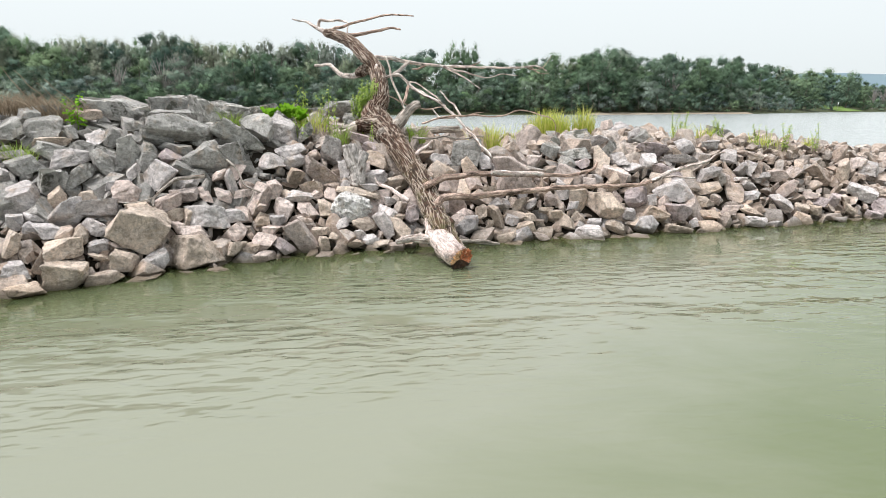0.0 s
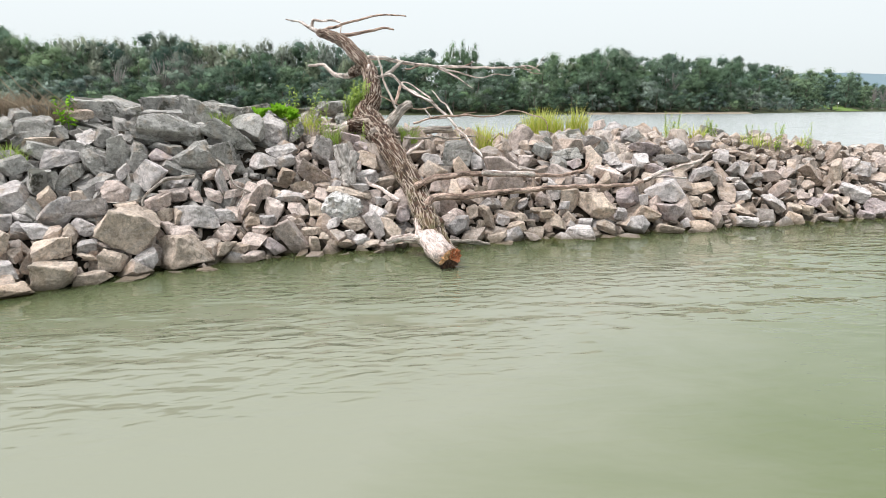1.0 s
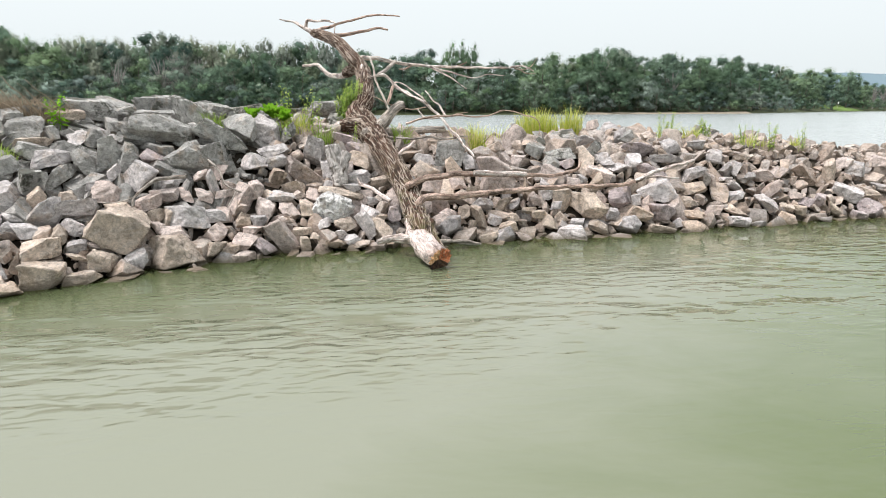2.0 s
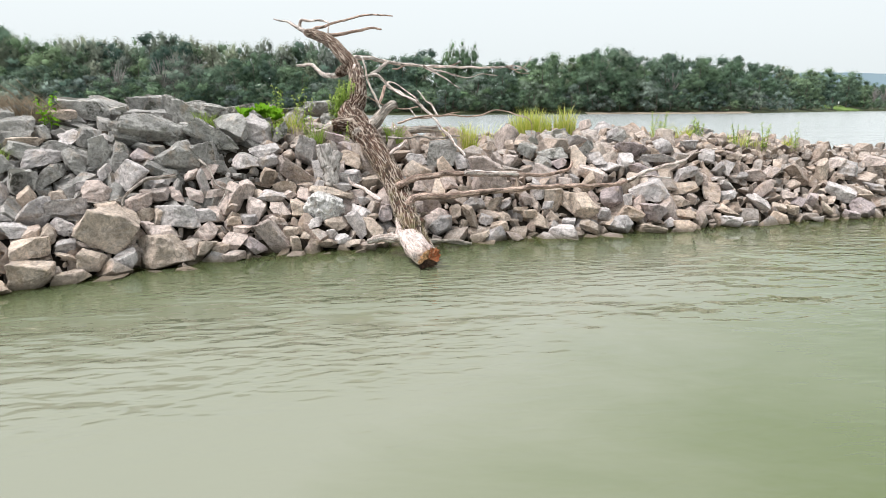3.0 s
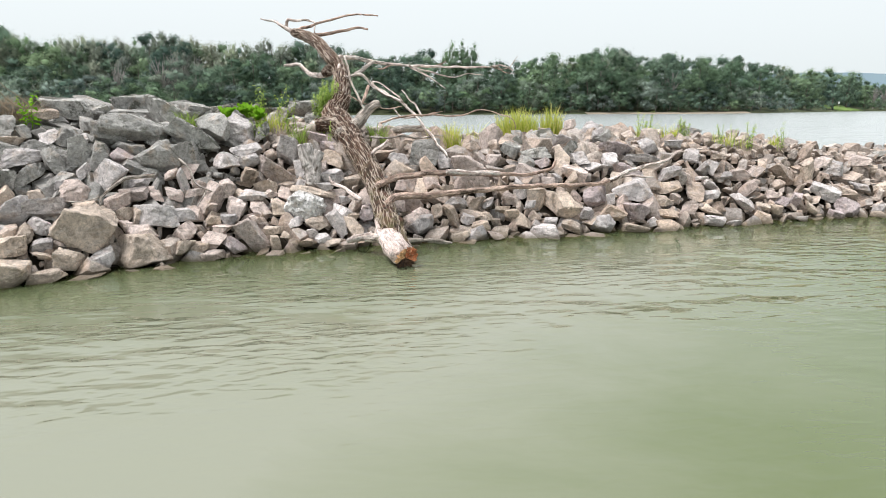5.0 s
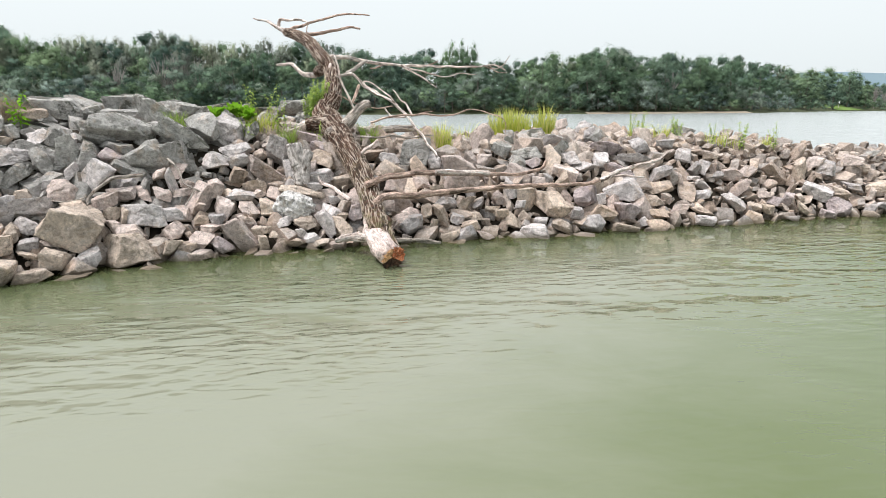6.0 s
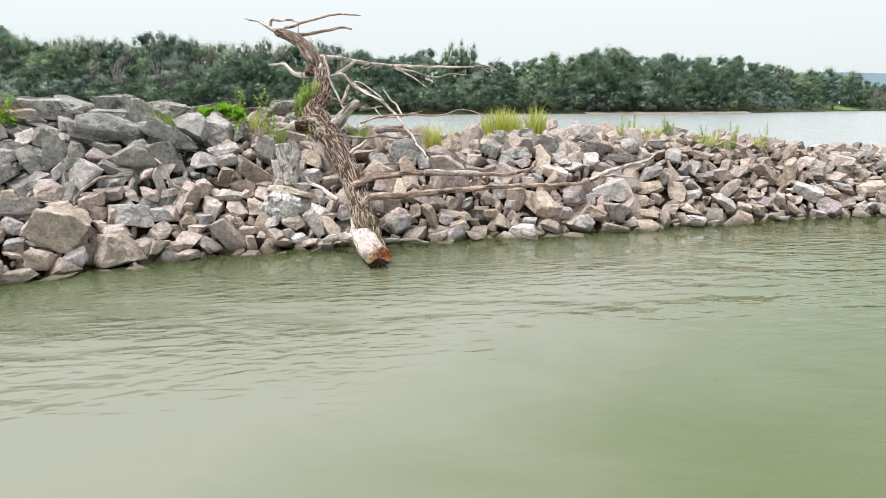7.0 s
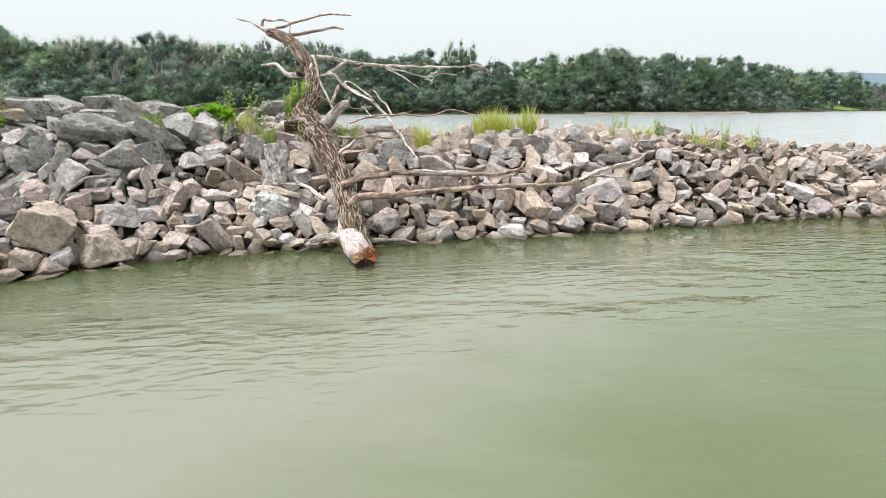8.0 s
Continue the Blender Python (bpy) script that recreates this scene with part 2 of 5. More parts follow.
def wood_material(name, dark, mid, light, spots=0.0, bump=0.6):
    n = Nodes(name, 0.8, 0.25)
    at = n.add("ShaderNodeAttribute")
    at.attribute_name = "grainline"
    g = at.outputs["Vector"]
    c = n.ramp(n.noise(46.0, 6, 0.75, g, (1, 1, 0.1)), (0.38, dark), (0.5, mid), (0.62, light))
    c = n.mix(1.0, c, n.ramp(n.noise(9.0, 6, 0.75, g, (1, 1, 0.35)), (0.38, 0.6), (0.62, 1.2)), "MULTIPLY")
    if spots:
        c = n.mix(n.ramp(n.noise(11.0, 5, 0.7, g, (1, 1, 0.3)), (0.62 - 0.12 * spots, 0.0), (0.68 - 0.12 * spots, 0.9)), c, (0.10, 0.07, 0.05))
    flake = n.noise(30.0, 6, 0.75, g, (1, 1, 0.45), distort=0.3)
    c = n.mix(1.0, c, n.ramp(flake, (0.38, 0.55), (0.5, 1.0), (0.62, 1.35)), "MULTIPLY")
    n.bump(flake, bump, 0.02)
    n.bump(n.noise(50.0, 6, 0.75, g, (1, 1, 0.12)), bump, 0.016)
    n.bump(n.noise(14.0, 4, 0.7, g, (1, 1, 0.5)), bump, 0.03)
    return n.color(c)


def leaf_material(name, *tones, gloss=0.05, thin=0.34, tinted=True):
    """Leaves: tone by the plant and by the leaf, with some light let through."""
    n = Nodes(name, 0.6, gloss)
    step = 1.0 / max(1, len(tones) - 1)
    c = n.ramp(n.island(), *[(i * step, t) for i, t in enumerate(tones)])
    if tinted:
        tint = n.ramp(n.random(), (0.0, (0.62, 0.68, 0.66)), (0.25, (1.05, 1.1, 0.84)), (0.5, (0.78, 0.8, 0.8)), (0.75, (1.42, 1.36, 1.1)), (1.0, (1.08, 1.12, 1.06)))
        c = n.mix(1.0, c, tint, "MULTIPLY")
        # bough-sized tone variation by noise, widened to suggest highlights on the clumps
        c = n.mix(1.0, c, n.ramp(n.noise(0.55, 5, 0.7), (0.36, 0.64), (0.5, 1.0), (0.64, 1.42)), "MULTIPLY")
    n.color(c)
    glow = n.add("ShaderNodeBsdfTranslucent")
    n.put(c, glow.inputs[0])
    m = n.add("ShaderNodeMixShader")
    m.inputs[0].default_value = thin
    n.tree.links.new(n.bsdf.outputs[0], m.inputs[1])
    n.tree.links.new(glow.outputs[0], m.inputs[2])
    n.tree.links.new(m.outputs[0], n.tree.nodes["Material Output"].inputs["Surface"])
    return n.mat


def plain_material(name, a, b, scale, rough=0.9):
    n = Nodes(name, rough, 0.2)
    return n.color(n.ramp(n.noise(scale, 6, 0.65), (0.3, a), (0.7, b)))


SOIL = soil_material()
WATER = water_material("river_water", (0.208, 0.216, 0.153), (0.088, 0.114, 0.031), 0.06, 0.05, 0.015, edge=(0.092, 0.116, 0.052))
# paler base: the low-angle sky reflection is put into the open river's colour
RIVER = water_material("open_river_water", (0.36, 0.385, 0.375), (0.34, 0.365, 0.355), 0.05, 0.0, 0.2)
BED = plain_material("river_bed", (0.20, 0.22, 0.12), (0.26, 0.27, 0.16), 2.0)
BARK = bark_material()
BARE = wood_material("bleached_wood", (0.450, 0.350, 0.298), (0.750, 0.637, 0.572), (0.850, 0.850, 0.787), 0.55, 1.0)
GREYWOOD = wood_material("weathered_wood", (0.22, 0.185, 0.155), (0.41, 0.36, 0.31), (0.58, 0.525, 0.47), 0.5, 1.0)
SILVER = wood_material("silvered_wood", (0.3, 0.27, 0.245), (0.44, 0.405, 0.375), (0.54, 0.505, 0.47), 0.15, 0.5)
TWIGWOOD = wood_material("twig_bark", (0.233, 0.157, 0.119), (0.488, 0.353, 0.280), (0.742, 0.568, 0.475), 0.35, 1.0)
CREAM = wood_material("stripped_wood", (0.5, 0.385, 0.335), (0.68, 0.565, 0.515), (0.79, 0.7, 0.65), 0.2, 0.6)
ORANGE = wood_material("fresh_break", (0.55, 0.12, 0.05), (0.8, 0.27, 0.12), (0.88, 0.56, 0.38), 0.0, 1.0)
HEART = wood_material("wet_heartwood", (0.5, 0.25, 0.1), (0.68, 0.39, 0.2), (0.78, 0.54, 0.34), 0.1, 0.5)
DARKWOOD = wood_material("dark_broken_wood", (0.03, 0.018, 0.012), (0.08, 0.045, 0.028), (0.17, 0.09, 0.05), 0.3, 1.0)
GRASS = leaf_material("grass_blades", (0.34, 0.43, 0.06), (0.58, 0.62, 0.13), (0.80, 0.74, 0.32), thin=0.5, tinted=False)
WEED = leaf_material("weed_leaves", (0.20, 0.31, 0.06), (0.32, 0.44, 0.10), (0.46, 0.53, 0.18), thin=0.5, tinted=False)
BURDOCK = leaf_material("broad_leaves", (0.145, 0.340, 0.017), (0.196, 0.408, 0.025), (0.255, 0.459, 0.051), thin=0.5, tinted=False)
STRAW = leaf_material("dry_straw", (0.173, 0.132, 0.090), (0.303, 0.243, 0.173), (0.419, 0.349, 0.268), tinted=False)
# far woods: aerial haze painted into the leaf colours, paler and bluer
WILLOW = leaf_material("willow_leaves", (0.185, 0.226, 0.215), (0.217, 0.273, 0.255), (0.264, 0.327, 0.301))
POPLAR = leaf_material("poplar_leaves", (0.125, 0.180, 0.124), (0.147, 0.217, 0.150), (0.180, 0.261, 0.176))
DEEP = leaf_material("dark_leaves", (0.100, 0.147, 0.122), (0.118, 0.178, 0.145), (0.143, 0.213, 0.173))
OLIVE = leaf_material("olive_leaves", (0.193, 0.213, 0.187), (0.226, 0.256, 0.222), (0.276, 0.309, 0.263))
LIMB = plain_material("tree_limbs", (0.09, 0.075, 0.06), (0.20, 0.175, 0.15), 1.5)
DEADLIMB = plain_material("dead_limbs", (0.24, 0.22, 0.205), (0.36, 0.33, 0.31), 1.5)
SAND = plain_material("shore_sand", (0.22, 0.185, 0.14), (0.33, 0.28, 0.215), 0.5)
FOREST_FLOOR = plain_material("forest_floor", (0.035, 0.045, 0.022), (0.075, 0.085, 0.04), 0.2)
MEADOW = plain_material("meadow", (0.12, 0.19, 0.05), (0.17, 0.25, 0.07), 0.3)
# the blue of the distant air is mixed into the hill's colour
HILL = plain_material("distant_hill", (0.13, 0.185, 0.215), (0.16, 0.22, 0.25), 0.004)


# ---- shaping helpers ----
def mesh_object(name, verts, faces, material, parent=None, label="", smooth=True, sharp=None):
    me = bpy.data.meshes.new(name)
    me.from_pydata([tuple(map(float, v)) for v in verts], [], [tuple(map(int, f)) for f in faces])
    me.materials.append(material)
    if smooth:
        me.shade_smooth()
        if sharp:
            me.set_sharp_from_angle(angle=radians(sharp))
    ob = new(name, me)
    if parent:
        ob.parent = parent
    if label:
        tagged(ob, label)
    return ob


def thing(name, label, category, at=(0, 0, 0), group=""):
    ob = new(name)
    ob.empty_display_size = 0.1
    ob.location = at
    return tagged(ob, label, category, group)


def rock_points(rng, cuts, split, worn=0.05, rough=0.05):
    """A broken stone inside a box of half-size 1: a block cut by a few flat breaks, its edges worn, its faces uneven."""
    bm = bmesh.new()
    bmesh.ops.create_cube(bm, size=2.0)
    skew = Matrix(np.eye(3) + rng.normal(0, 0.22, (3, 3)))
    for v in bm.verts:
        v.co = skew @ v.co
    for k in range(cuts):
        n = Vector(rng.normal(size=3)).normalized()
        reach = sorted((v.co.dot(n) for v in bm.verts), reverse=True)
        # a break takes off a corner or an edge, seldom a whole side
        at = n * (reach[0] - (reach[0] - reach[-1]) * rng.uniform(0.08, 0.3))
        bmesh.ops.bisect_plane(bm, geom=bm.verts[:] + bm.edges[:] + bm.faces[:], plane_co=at, plane_no=n, clear_outer=True)
        rim = [e for e in bm.edges if e.is_boundary]
        if rim:
            bmesh.ops.contextual_create(bm, geom=rim)
    bmesh.ops.remove_doubles(bm, verts=bm.verts, dist=0.08)
    bmesh.ops.convex_hull(bm, input=bm.verts[:])
    bmesh.ops.dissolve_limit(bm, angle_limit=radians(6), verts=bm.verts[:], edges=bm.edges[:])
    if worn:
        bmesh.ops.bevel(bm, geom=bm.edges[:], offset=worn, segments=1, affect="EDGES", clamp_overlap=True)
    bmesh.ops.triangulate(bm, faces=bm.faces[:])
    if split:
        for _ in range(split):
            long_edges = [e for e in bm.edges if e.calc_length() > 0.2]
            bmesh.ops.subdivide_edges(bm, edges=long_edges, cuts=1)
            bmesh.ops.triangulate(bm, faces=bm.faces[:])
    bm.verts.index_update()
    p = np.array([v.co[:] for v in bm.verts])
    f = [tuple(v.index for v in q.verts) for q in bm.faces]
    bm.free()
    lo, hi = p.min(axis=0), p.max(axis=0)
    p = (p - (lo + hi) / 2) / ((hi - lo) / 2)
    shift = rng.uniform(-50, 50, 3)
    for amp, freq in ((rough, 1.9), (rough * 0.6, 4.6), (rough * 0.4, 9.5)):
        p = p + amp * np.array([noise.noise_vector(Vector(v * freq + shift)) for v in p])
    return p, f


def catmull(points, radii, step):
    """A smooth line through the points, with its radii."""
    P = [np.array(p, float) for p in points]
    P = [2 * P[0] - P[1]] + P + [2 * P[-1] - P[-2]]
    out, rad = [], []
    for i in range(1, len(P) - 2):
        n = max(2, int(np.linalg.norm(P[i + 1] - P[i]) / step))
        for k in range(n):
            t = k / n
            out.append(0.5 * (2 * P[i] + (P[i + 1] - P[i - 1]) * t + (2 * P[i - 1] - 5 * P[i] + 4 * P[i + 1] - P[i + 2]) * t * t
                              + (3 * P[i] - P[i - 1] - 3 * P[i + 1] + P[i + 2]) * t ** 3))
            rad.append(radii[i - 1] + (radii[i] - radii[i - 1]) * t)
    out.append(P[-2]), rad.append(radii[-1])
    return np.array(out), np.array(rad)


def tube(name, points, radii, material, parent=None, label="", sides=12, step=0.03, knobs=0.12, furrows=0.0, wander=0.0, seed=0, close=True):
    """A tapering limb along a bent line, with swellings and, for old bark, furrows."""
    rng = np.random.RandomState(seed)
    line, rad = catmull(points, radii, step)
    if wander:
        off = rng.uniform(-50, 50, 3)
        w = np.array([noise.noise_vector(Vector(p * 5 + off)) for p in line])
        fade = np.minimum(1, np.minimum(np.arange(len(line)), np.arange(len(line))[::-1]) / 4)
        line = line + w * wander * fade[:, None]
    tang = np.gradient(line, axis=0)
    tang /= np.linalg.norm(tang, axis=1)[:, None]
    side = np.cross(tang[0], (0.3, 0.2, 1.0))
    side /= np.linalg.norm(side)
    length = np.concatenate(([0], np.cumsum(np.linalg.norm(np.diff(line, axis=0), axis=1))))
    ang = np.arange(sides) * 2 * math.pi / sides
    verts, grain, ridge = [], [], []
    off = rng.uniform(-20, 20, 3)
    for p, t, r, s in zip(line, tang, rad, length):
        side = side - t * (side @ t)
        side /= np.linalg.norm(side)
        other = np.cross(t, side)
        for a in ang:
            d = side * math.cos(a) + other * math.sin(a)
            g = Vector((math.cos(a) * r, math.sin(a) * r, s)) + Vector(off)
            k = 1 + knobs * noise.noise(Vector((g.x * 3 / max(r, 0.02) * 0.3, g.y * 3 / max(r, 0.02) * 0.3, g.z * 4)))
            rr = r * k
            if furrows:
                bend = noise.noise_vector(Vector((g.x * 7, g.y * 7, g.z * 5)))
                e = Vector((g.x, g.y, g.z * 0.1)) + bend * 0.012
                n1, n2 = noise.noise(e * 36), noise.noise(e * 44 + Vector((7, 3, 9)))
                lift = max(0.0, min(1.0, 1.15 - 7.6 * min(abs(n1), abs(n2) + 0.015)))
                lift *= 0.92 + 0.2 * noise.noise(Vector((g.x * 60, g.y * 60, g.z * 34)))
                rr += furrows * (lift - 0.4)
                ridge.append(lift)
            else:
                ridge.append(0.4 + 0.6 * noise.noise(Vector((g.x * 60, g.y * 60, g.z * 9))))
            verts.append(p + d * rr)
            grain.append(tuple(g))
    n, faces = len(line), []
    for i in range(n - 1):
        for j in range(sides):
            k = (j + 1) % sides
            faces.append((i * sides + j, i * sides + k, (i + 1) * sides + k, (i + 1) * sides + j))
    if close:
        for i, sgn in ((0, -1), (n - 1, 1)):
            verts.append(line[i] + tang[i] * rad[i] * 0.35 * sgn)
            grain.append((off[0], off[1], length[i] + off[2]))
            ridge.append(0.5)
            c = len(verts) - 1
            for j in range(sides):
                k = (j + 1) % sides
                faces.append((i * sides + k, i * sides + j, c) if sgn < 0 else (i * sides + j, i * sides + k, c))
    ob = mesh_object(name, verts, faces, material, parent, label)
    at = ob.data.attributes.new("grainline", "FLOAT_VECTOR", "POINT")
    at.data.foreach_set("vector", np.array(grain, dtype=np.float32).ravel())
    at = ob.data.attributes.new("ridge", "FLOAT", "POINT")
    at.data.foreach_set("value", np.array(ridge, dtype=np.float32))
    return ob


# ---- the bank's form ----
def bank_height(x, y):
    s = y - np.interp(x, SHORE_X, SHORE_Y)
    w, h = np.interp(x, CREST_X, CREST_W), np.interp(x, CREST_X, CREST_H)
    u = s / w
    if u < 0:
        return 0.75 * s
    z = h * u if u < 0.8 else h * (0.8 + 0.2 * (1 - math.exp(-(u - 0.8) / 0.2)))
    return z - max(0.0, 0.7 * (s - w - 2.3))


# ---- water and ground ----
def grid_object(name, xs, ys, height, material, parent=None, label="", smooth=True):
    verts = [(x, y, height(x, y)) for y in ys for x in xs]
    w = len(xs)
    faces = [(j * w + i, j * w + i + 1, (j + 1) * w + i + 1, (j + 1) * w + i) for j in range(len(ys) - 1) for i in range(w - 1)]
    return mesh_object(name, verts, faces, material, parent, label, smooth)


def far_shore(x):
    """The far river bank's waterline."""
    return float(np.interp(x, (-400, -120, -40, 30, 75, 140, 300, 600), (60, 95, 112, 128, 148, 215, 300, 420)))


# two sheets that meet under the stone bank: the sheltered arm and the open river
middle = [(x, float(np.interp(x, SHORE_X, SHORE_Y)) + 2.6) for x in (-900, -60, -9, -6, -4, -3, -2, -1, 0, 1, 2, 3, 4, 6, 8, 10, 13, 16, 60, 900)]
count = len(middle)
quads = [(i, i + 1, count + i + 1, count + i) for i in range(count - 1)]
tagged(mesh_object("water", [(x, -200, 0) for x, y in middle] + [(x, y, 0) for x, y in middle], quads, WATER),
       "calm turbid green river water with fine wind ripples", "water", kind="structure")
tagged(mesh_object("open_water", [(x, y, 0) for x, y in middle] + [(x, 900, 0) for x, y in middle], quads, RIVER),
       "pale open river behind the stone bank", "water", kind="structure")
tagged(grid_object("ground", (-900, -100, -12, 12, 100, 900), (-200, -10, 14, 60, 300, 900), lambda x, y: -1.2, BED),
             "silty olive river bed under the water", "ground", kind="structure")

xs = np.concatenate((np.linspace(-400, 300, 90), np.linspace(320, 900, 12)))
verts, faces = [], []
for x in xs:
    y = far_shore(x)
    for back_off, z in ((-3, -1.0), (0, 0.02), (4, 0.35), (9, 1.0), (60, 4.5), (700, 6.0)):
        verts.append((x, y + back_off + 0.6 * noise.noise(Vector((x * 0.2, 0, 3))), z))
for i in range(len(xs) - 1):
    for j in range(5):
        faces.append((i * 6 + j, (i + 1) * 6 + j, (i + 1) * 6 + j + 1, i * 6 + j + 1))
tagged(mesh_object("far_bank", verts, faces, FOREST_FLOOR), "dark wooded river bank across the water", "river bank", kind="structure")

verts, faces = [], []
for i, x in enumerate(np.linspace(31, 77, 40)):
    y = far_shore(x)
    edge = max(0.0, math.sin(i / 39 * math.pi)) ** 0.5
    for off, z in ((-1.0 * edge - 0.3, 0.012), (1.5, 0.22), (3.0 + edge * 2, 0.42)):
        verts.append((x, y + off + 0.4 * noise.noise(Vector((x * 0.3, 1, 3))), z))
faces = [(i * 3 + j, (i + 1) * 3 + j, (i + 1) * 3 + j + 1, i * 3 + j + 1) for i in range(39) for j in range(2)]
tagged(mesh_object("sandbank", verts, faces, SAND), "pale sandy strip along the far shore", "sandbank", kind="structure")

verts, faces = [], []
for i in range(14):
    for j in range(8):
        x = 144 + i * 1.15
        verts.append((x, far_shore(x) + 2 + j * 2.0, 0.3 + 2.6 * max(0.0, math.sin(math.pi * i / 13)) ** 0.6 * (j / 7) ** 0.8 + 0.15 * noise.noise(Vector((x, j, 0)))))
faces = [(i * 8 + j, (i + 1) * 8 + j, (i + 1) * 8 + j + 1, i * 8 + j + 1) for i in range(13) for j in range(7)]
tagged(mesh_object("meadow", verts, faces, MEADOW), "bright mown grass slope on the far bank", "meadow", kind="structure")

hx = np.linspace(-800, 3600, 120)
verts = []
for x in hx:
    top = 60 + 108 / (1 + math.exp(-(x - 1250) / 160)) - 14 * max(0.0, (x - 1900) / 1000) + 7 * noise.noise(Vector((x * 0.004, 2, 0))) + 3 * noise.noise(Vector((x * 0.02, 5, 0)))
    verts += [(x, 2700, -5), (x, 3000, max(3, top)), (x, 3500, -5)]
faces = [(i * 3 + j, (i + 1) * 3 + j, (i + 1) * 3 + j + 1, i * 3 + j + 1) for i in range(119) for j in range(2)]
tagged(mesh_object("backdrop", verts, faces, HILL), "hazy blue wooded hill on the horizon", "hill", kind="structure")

# ---- the stone bank ----
bank = tagged(grid_object("riprap_bank", np.linspace(-9, 16, 170), np.linspace(0, 17, 125),
                          lambda x, y: bank_height(x, y) - 0.2 + 0.05 * noise.noise(Vector((x * 3, y * 3, 0))), SOIL),
              "sloping riprap bank of loose grey and pinkish quarry stones beside the water", "stone bank", kind="structure")

placed = []
counter = [0]


def stone(x, y, z, w, d, h, roll, material, shape=None):
    """One quarry stone of its own, turned to the slope it lies on."""
    counter[0] += 1
    if material == GREY and x > 0.8 and z > 0.72 and counter[0] % 2:
        material = LICHEN
    rng = np.random.RandomState(1000 + (shape or 500 + counter[0]))
    fine = 0 if w * h < 0.006 else (4 if w * h > 0.05 else (3 if w * h > 0.016 else 2))
    p, f = rock_points(rng, int(rng.randint(3, 9)), fine, rng.uniform(0.03, 0.075), 0.085)
    if shape is None:
        k = 0.9 if x < 1 else 0.8
        w, d, h = w * k, d * k, h * k
    if material == PALE:
        w, d, h = w * 1.1, d * 1.1, h * 1.3
    p = p * np.array((w, d, h)) / 2
    if material == PALE:
        p = 0.45 * p + 0.55 * p / np.linalg.norm(p / (np.array((w, d, h)) / 2), axis=1)[:, None]
        p = p * (1 + 0.16 * np.array([noise.noise(Vector(v * 26 + np.array((x, y, z)))) for v in p]))[:, None]
    ob = mesh_object("stone", p, f, material, bank, sharp=30)
    tilt = (0, 0) if shape else (rng.uniform(-12, 12), rng.uniform(-10, 10))
    ob.matrix_basis = pose(x, y, z, 0, 0, math.degrees(math.atan2(-x + 0.45, y))) @ pose(0, 0, 0, 0, -roll, 0) @ pose(0, 0, 0, tilt[0], 0, tilt[1])
    placed.append((x, y, z, 0.5 * (w + h) / 2 * 0.85))


stone(-4.255, 5.908, 1.241, 0.225, 0.24, 0.180, 25, LICHEN, 59)
stone(-4.053, 6.088, 1.244, 0.351, 0.32, 0.239, -0, LICHEN, 59)
stone(-2.754, 6.290, 1.230, 0.646, 0.35, 0.296, -15, LICHEN, 208)
stone(-3.611, 8.106, 1.481, 0.616, 0.35, 0.313, -15, LICHEN, 184)
stone(-2.656, 6.853, 1.420, 0.385, 0.32, 0.426, 15, LICHEN, 261)
stone(-3.885, 7.036, 1.432, 0.608, 0.37, 0.277, 0, LICHEN, 154)
stone(-4.022, 7.854, 1.491, 0.244, 0.30, 0.467, 45, LICHEN, 143)
stone(-2.481, 6.117, 0.917, 0.460, 0.32, 0.331, 15, LICHEN, 93)
stone(-2.239, 6.505, 1.111, 0.292, 0.32, 0.550, 45, LICHEN, 80)
stone(-2.220, 6.275, 0.968, 0.310, 0.27, 0.279, -60, LICHEN, 146)
stone(-2.049, 6.653, 1.219, 0.346, 0.30, 0.323, 15, LICHEN, 5)
stone(-1.809, 6.859, 1.191, 0.325, 0.27, 0.360, 0, GREY, 153)
stone(-1.686, 6.584, 0.970, 0.345, 0.21, 0.157, 15, GREY, 197)
stone(-1.846, 6.368, 0.877, 0.275, 0.20, 0.165, 0, GREY, 220)
stone(-1.633, 6.490, 0.857, 0.235, 0.19, 0.189, 30, GREY, 83)
stone(-1.366, 6.533, 0.742, 0.220, 0.26, 0.475, 60, PINK, 59)
stone(-1.274, 6.766, 0.940, 0.265, 0.29, 0.376, -15, GREY, 255)
stone(-1.593, 6.333, 0.728, 0.199, 0.17, 0.175, 45, TAN, 167)
stone(-3.178, 5.998, 0.989, 0.258, 0.28, 0.366, 0, LICHEN, 218)
stone(-3.350, 5.841, 0.910, 0.297, 0.21, 0.181, -45, LICHEN, 251)
stone(-3.628, 5.754, 0.977, 0.401, 0.25, 0.186, 15, GREY, 174)
stone(-3.463, 5.597, 0.802, 0.164, 0.21, 0.329, -45, LICHEN, 317)
stone(-3.604, 5.409, 0.785, 0.269, 0.24, 0.248, 60, LICHEN, 167)
stone(-3.359, 5.153, 0.518, 0.397, 0.27, 0.265, 60, GREY, 116)
stone(-3.144, 5.309, 0.551, 0.358, 0.22, 0.197, 0, GREY, 54)
stone(-2.763, 5.254, 0.397, 0.465, 0.43, 0.464, -45, TAN, 184)
stone(-2.337, 5.333, 0.138, 0.509, 0.34, 0.325, 0, TAN, 220)
stone(-2.786, 4.984, 0.135, 0.282, 0.20, 0.201, -15, TAN, 263)
stone(-2.592, 5.122, 0.089, 0.158, 0.17, 0.284, -60, GREY, 241)
stone(-3.182, 4.793, 0.288, 0.315, 0.23, 0.185, 0, TAN, 96)
stone(-3.095, 4.656, 0.098, 0.351, 0.28, 0.254, 0, TAN, 296)
stone(-2.876, 4.770, 0.045, 0.329, 0.17, 0.124, 15, TAN, 259)
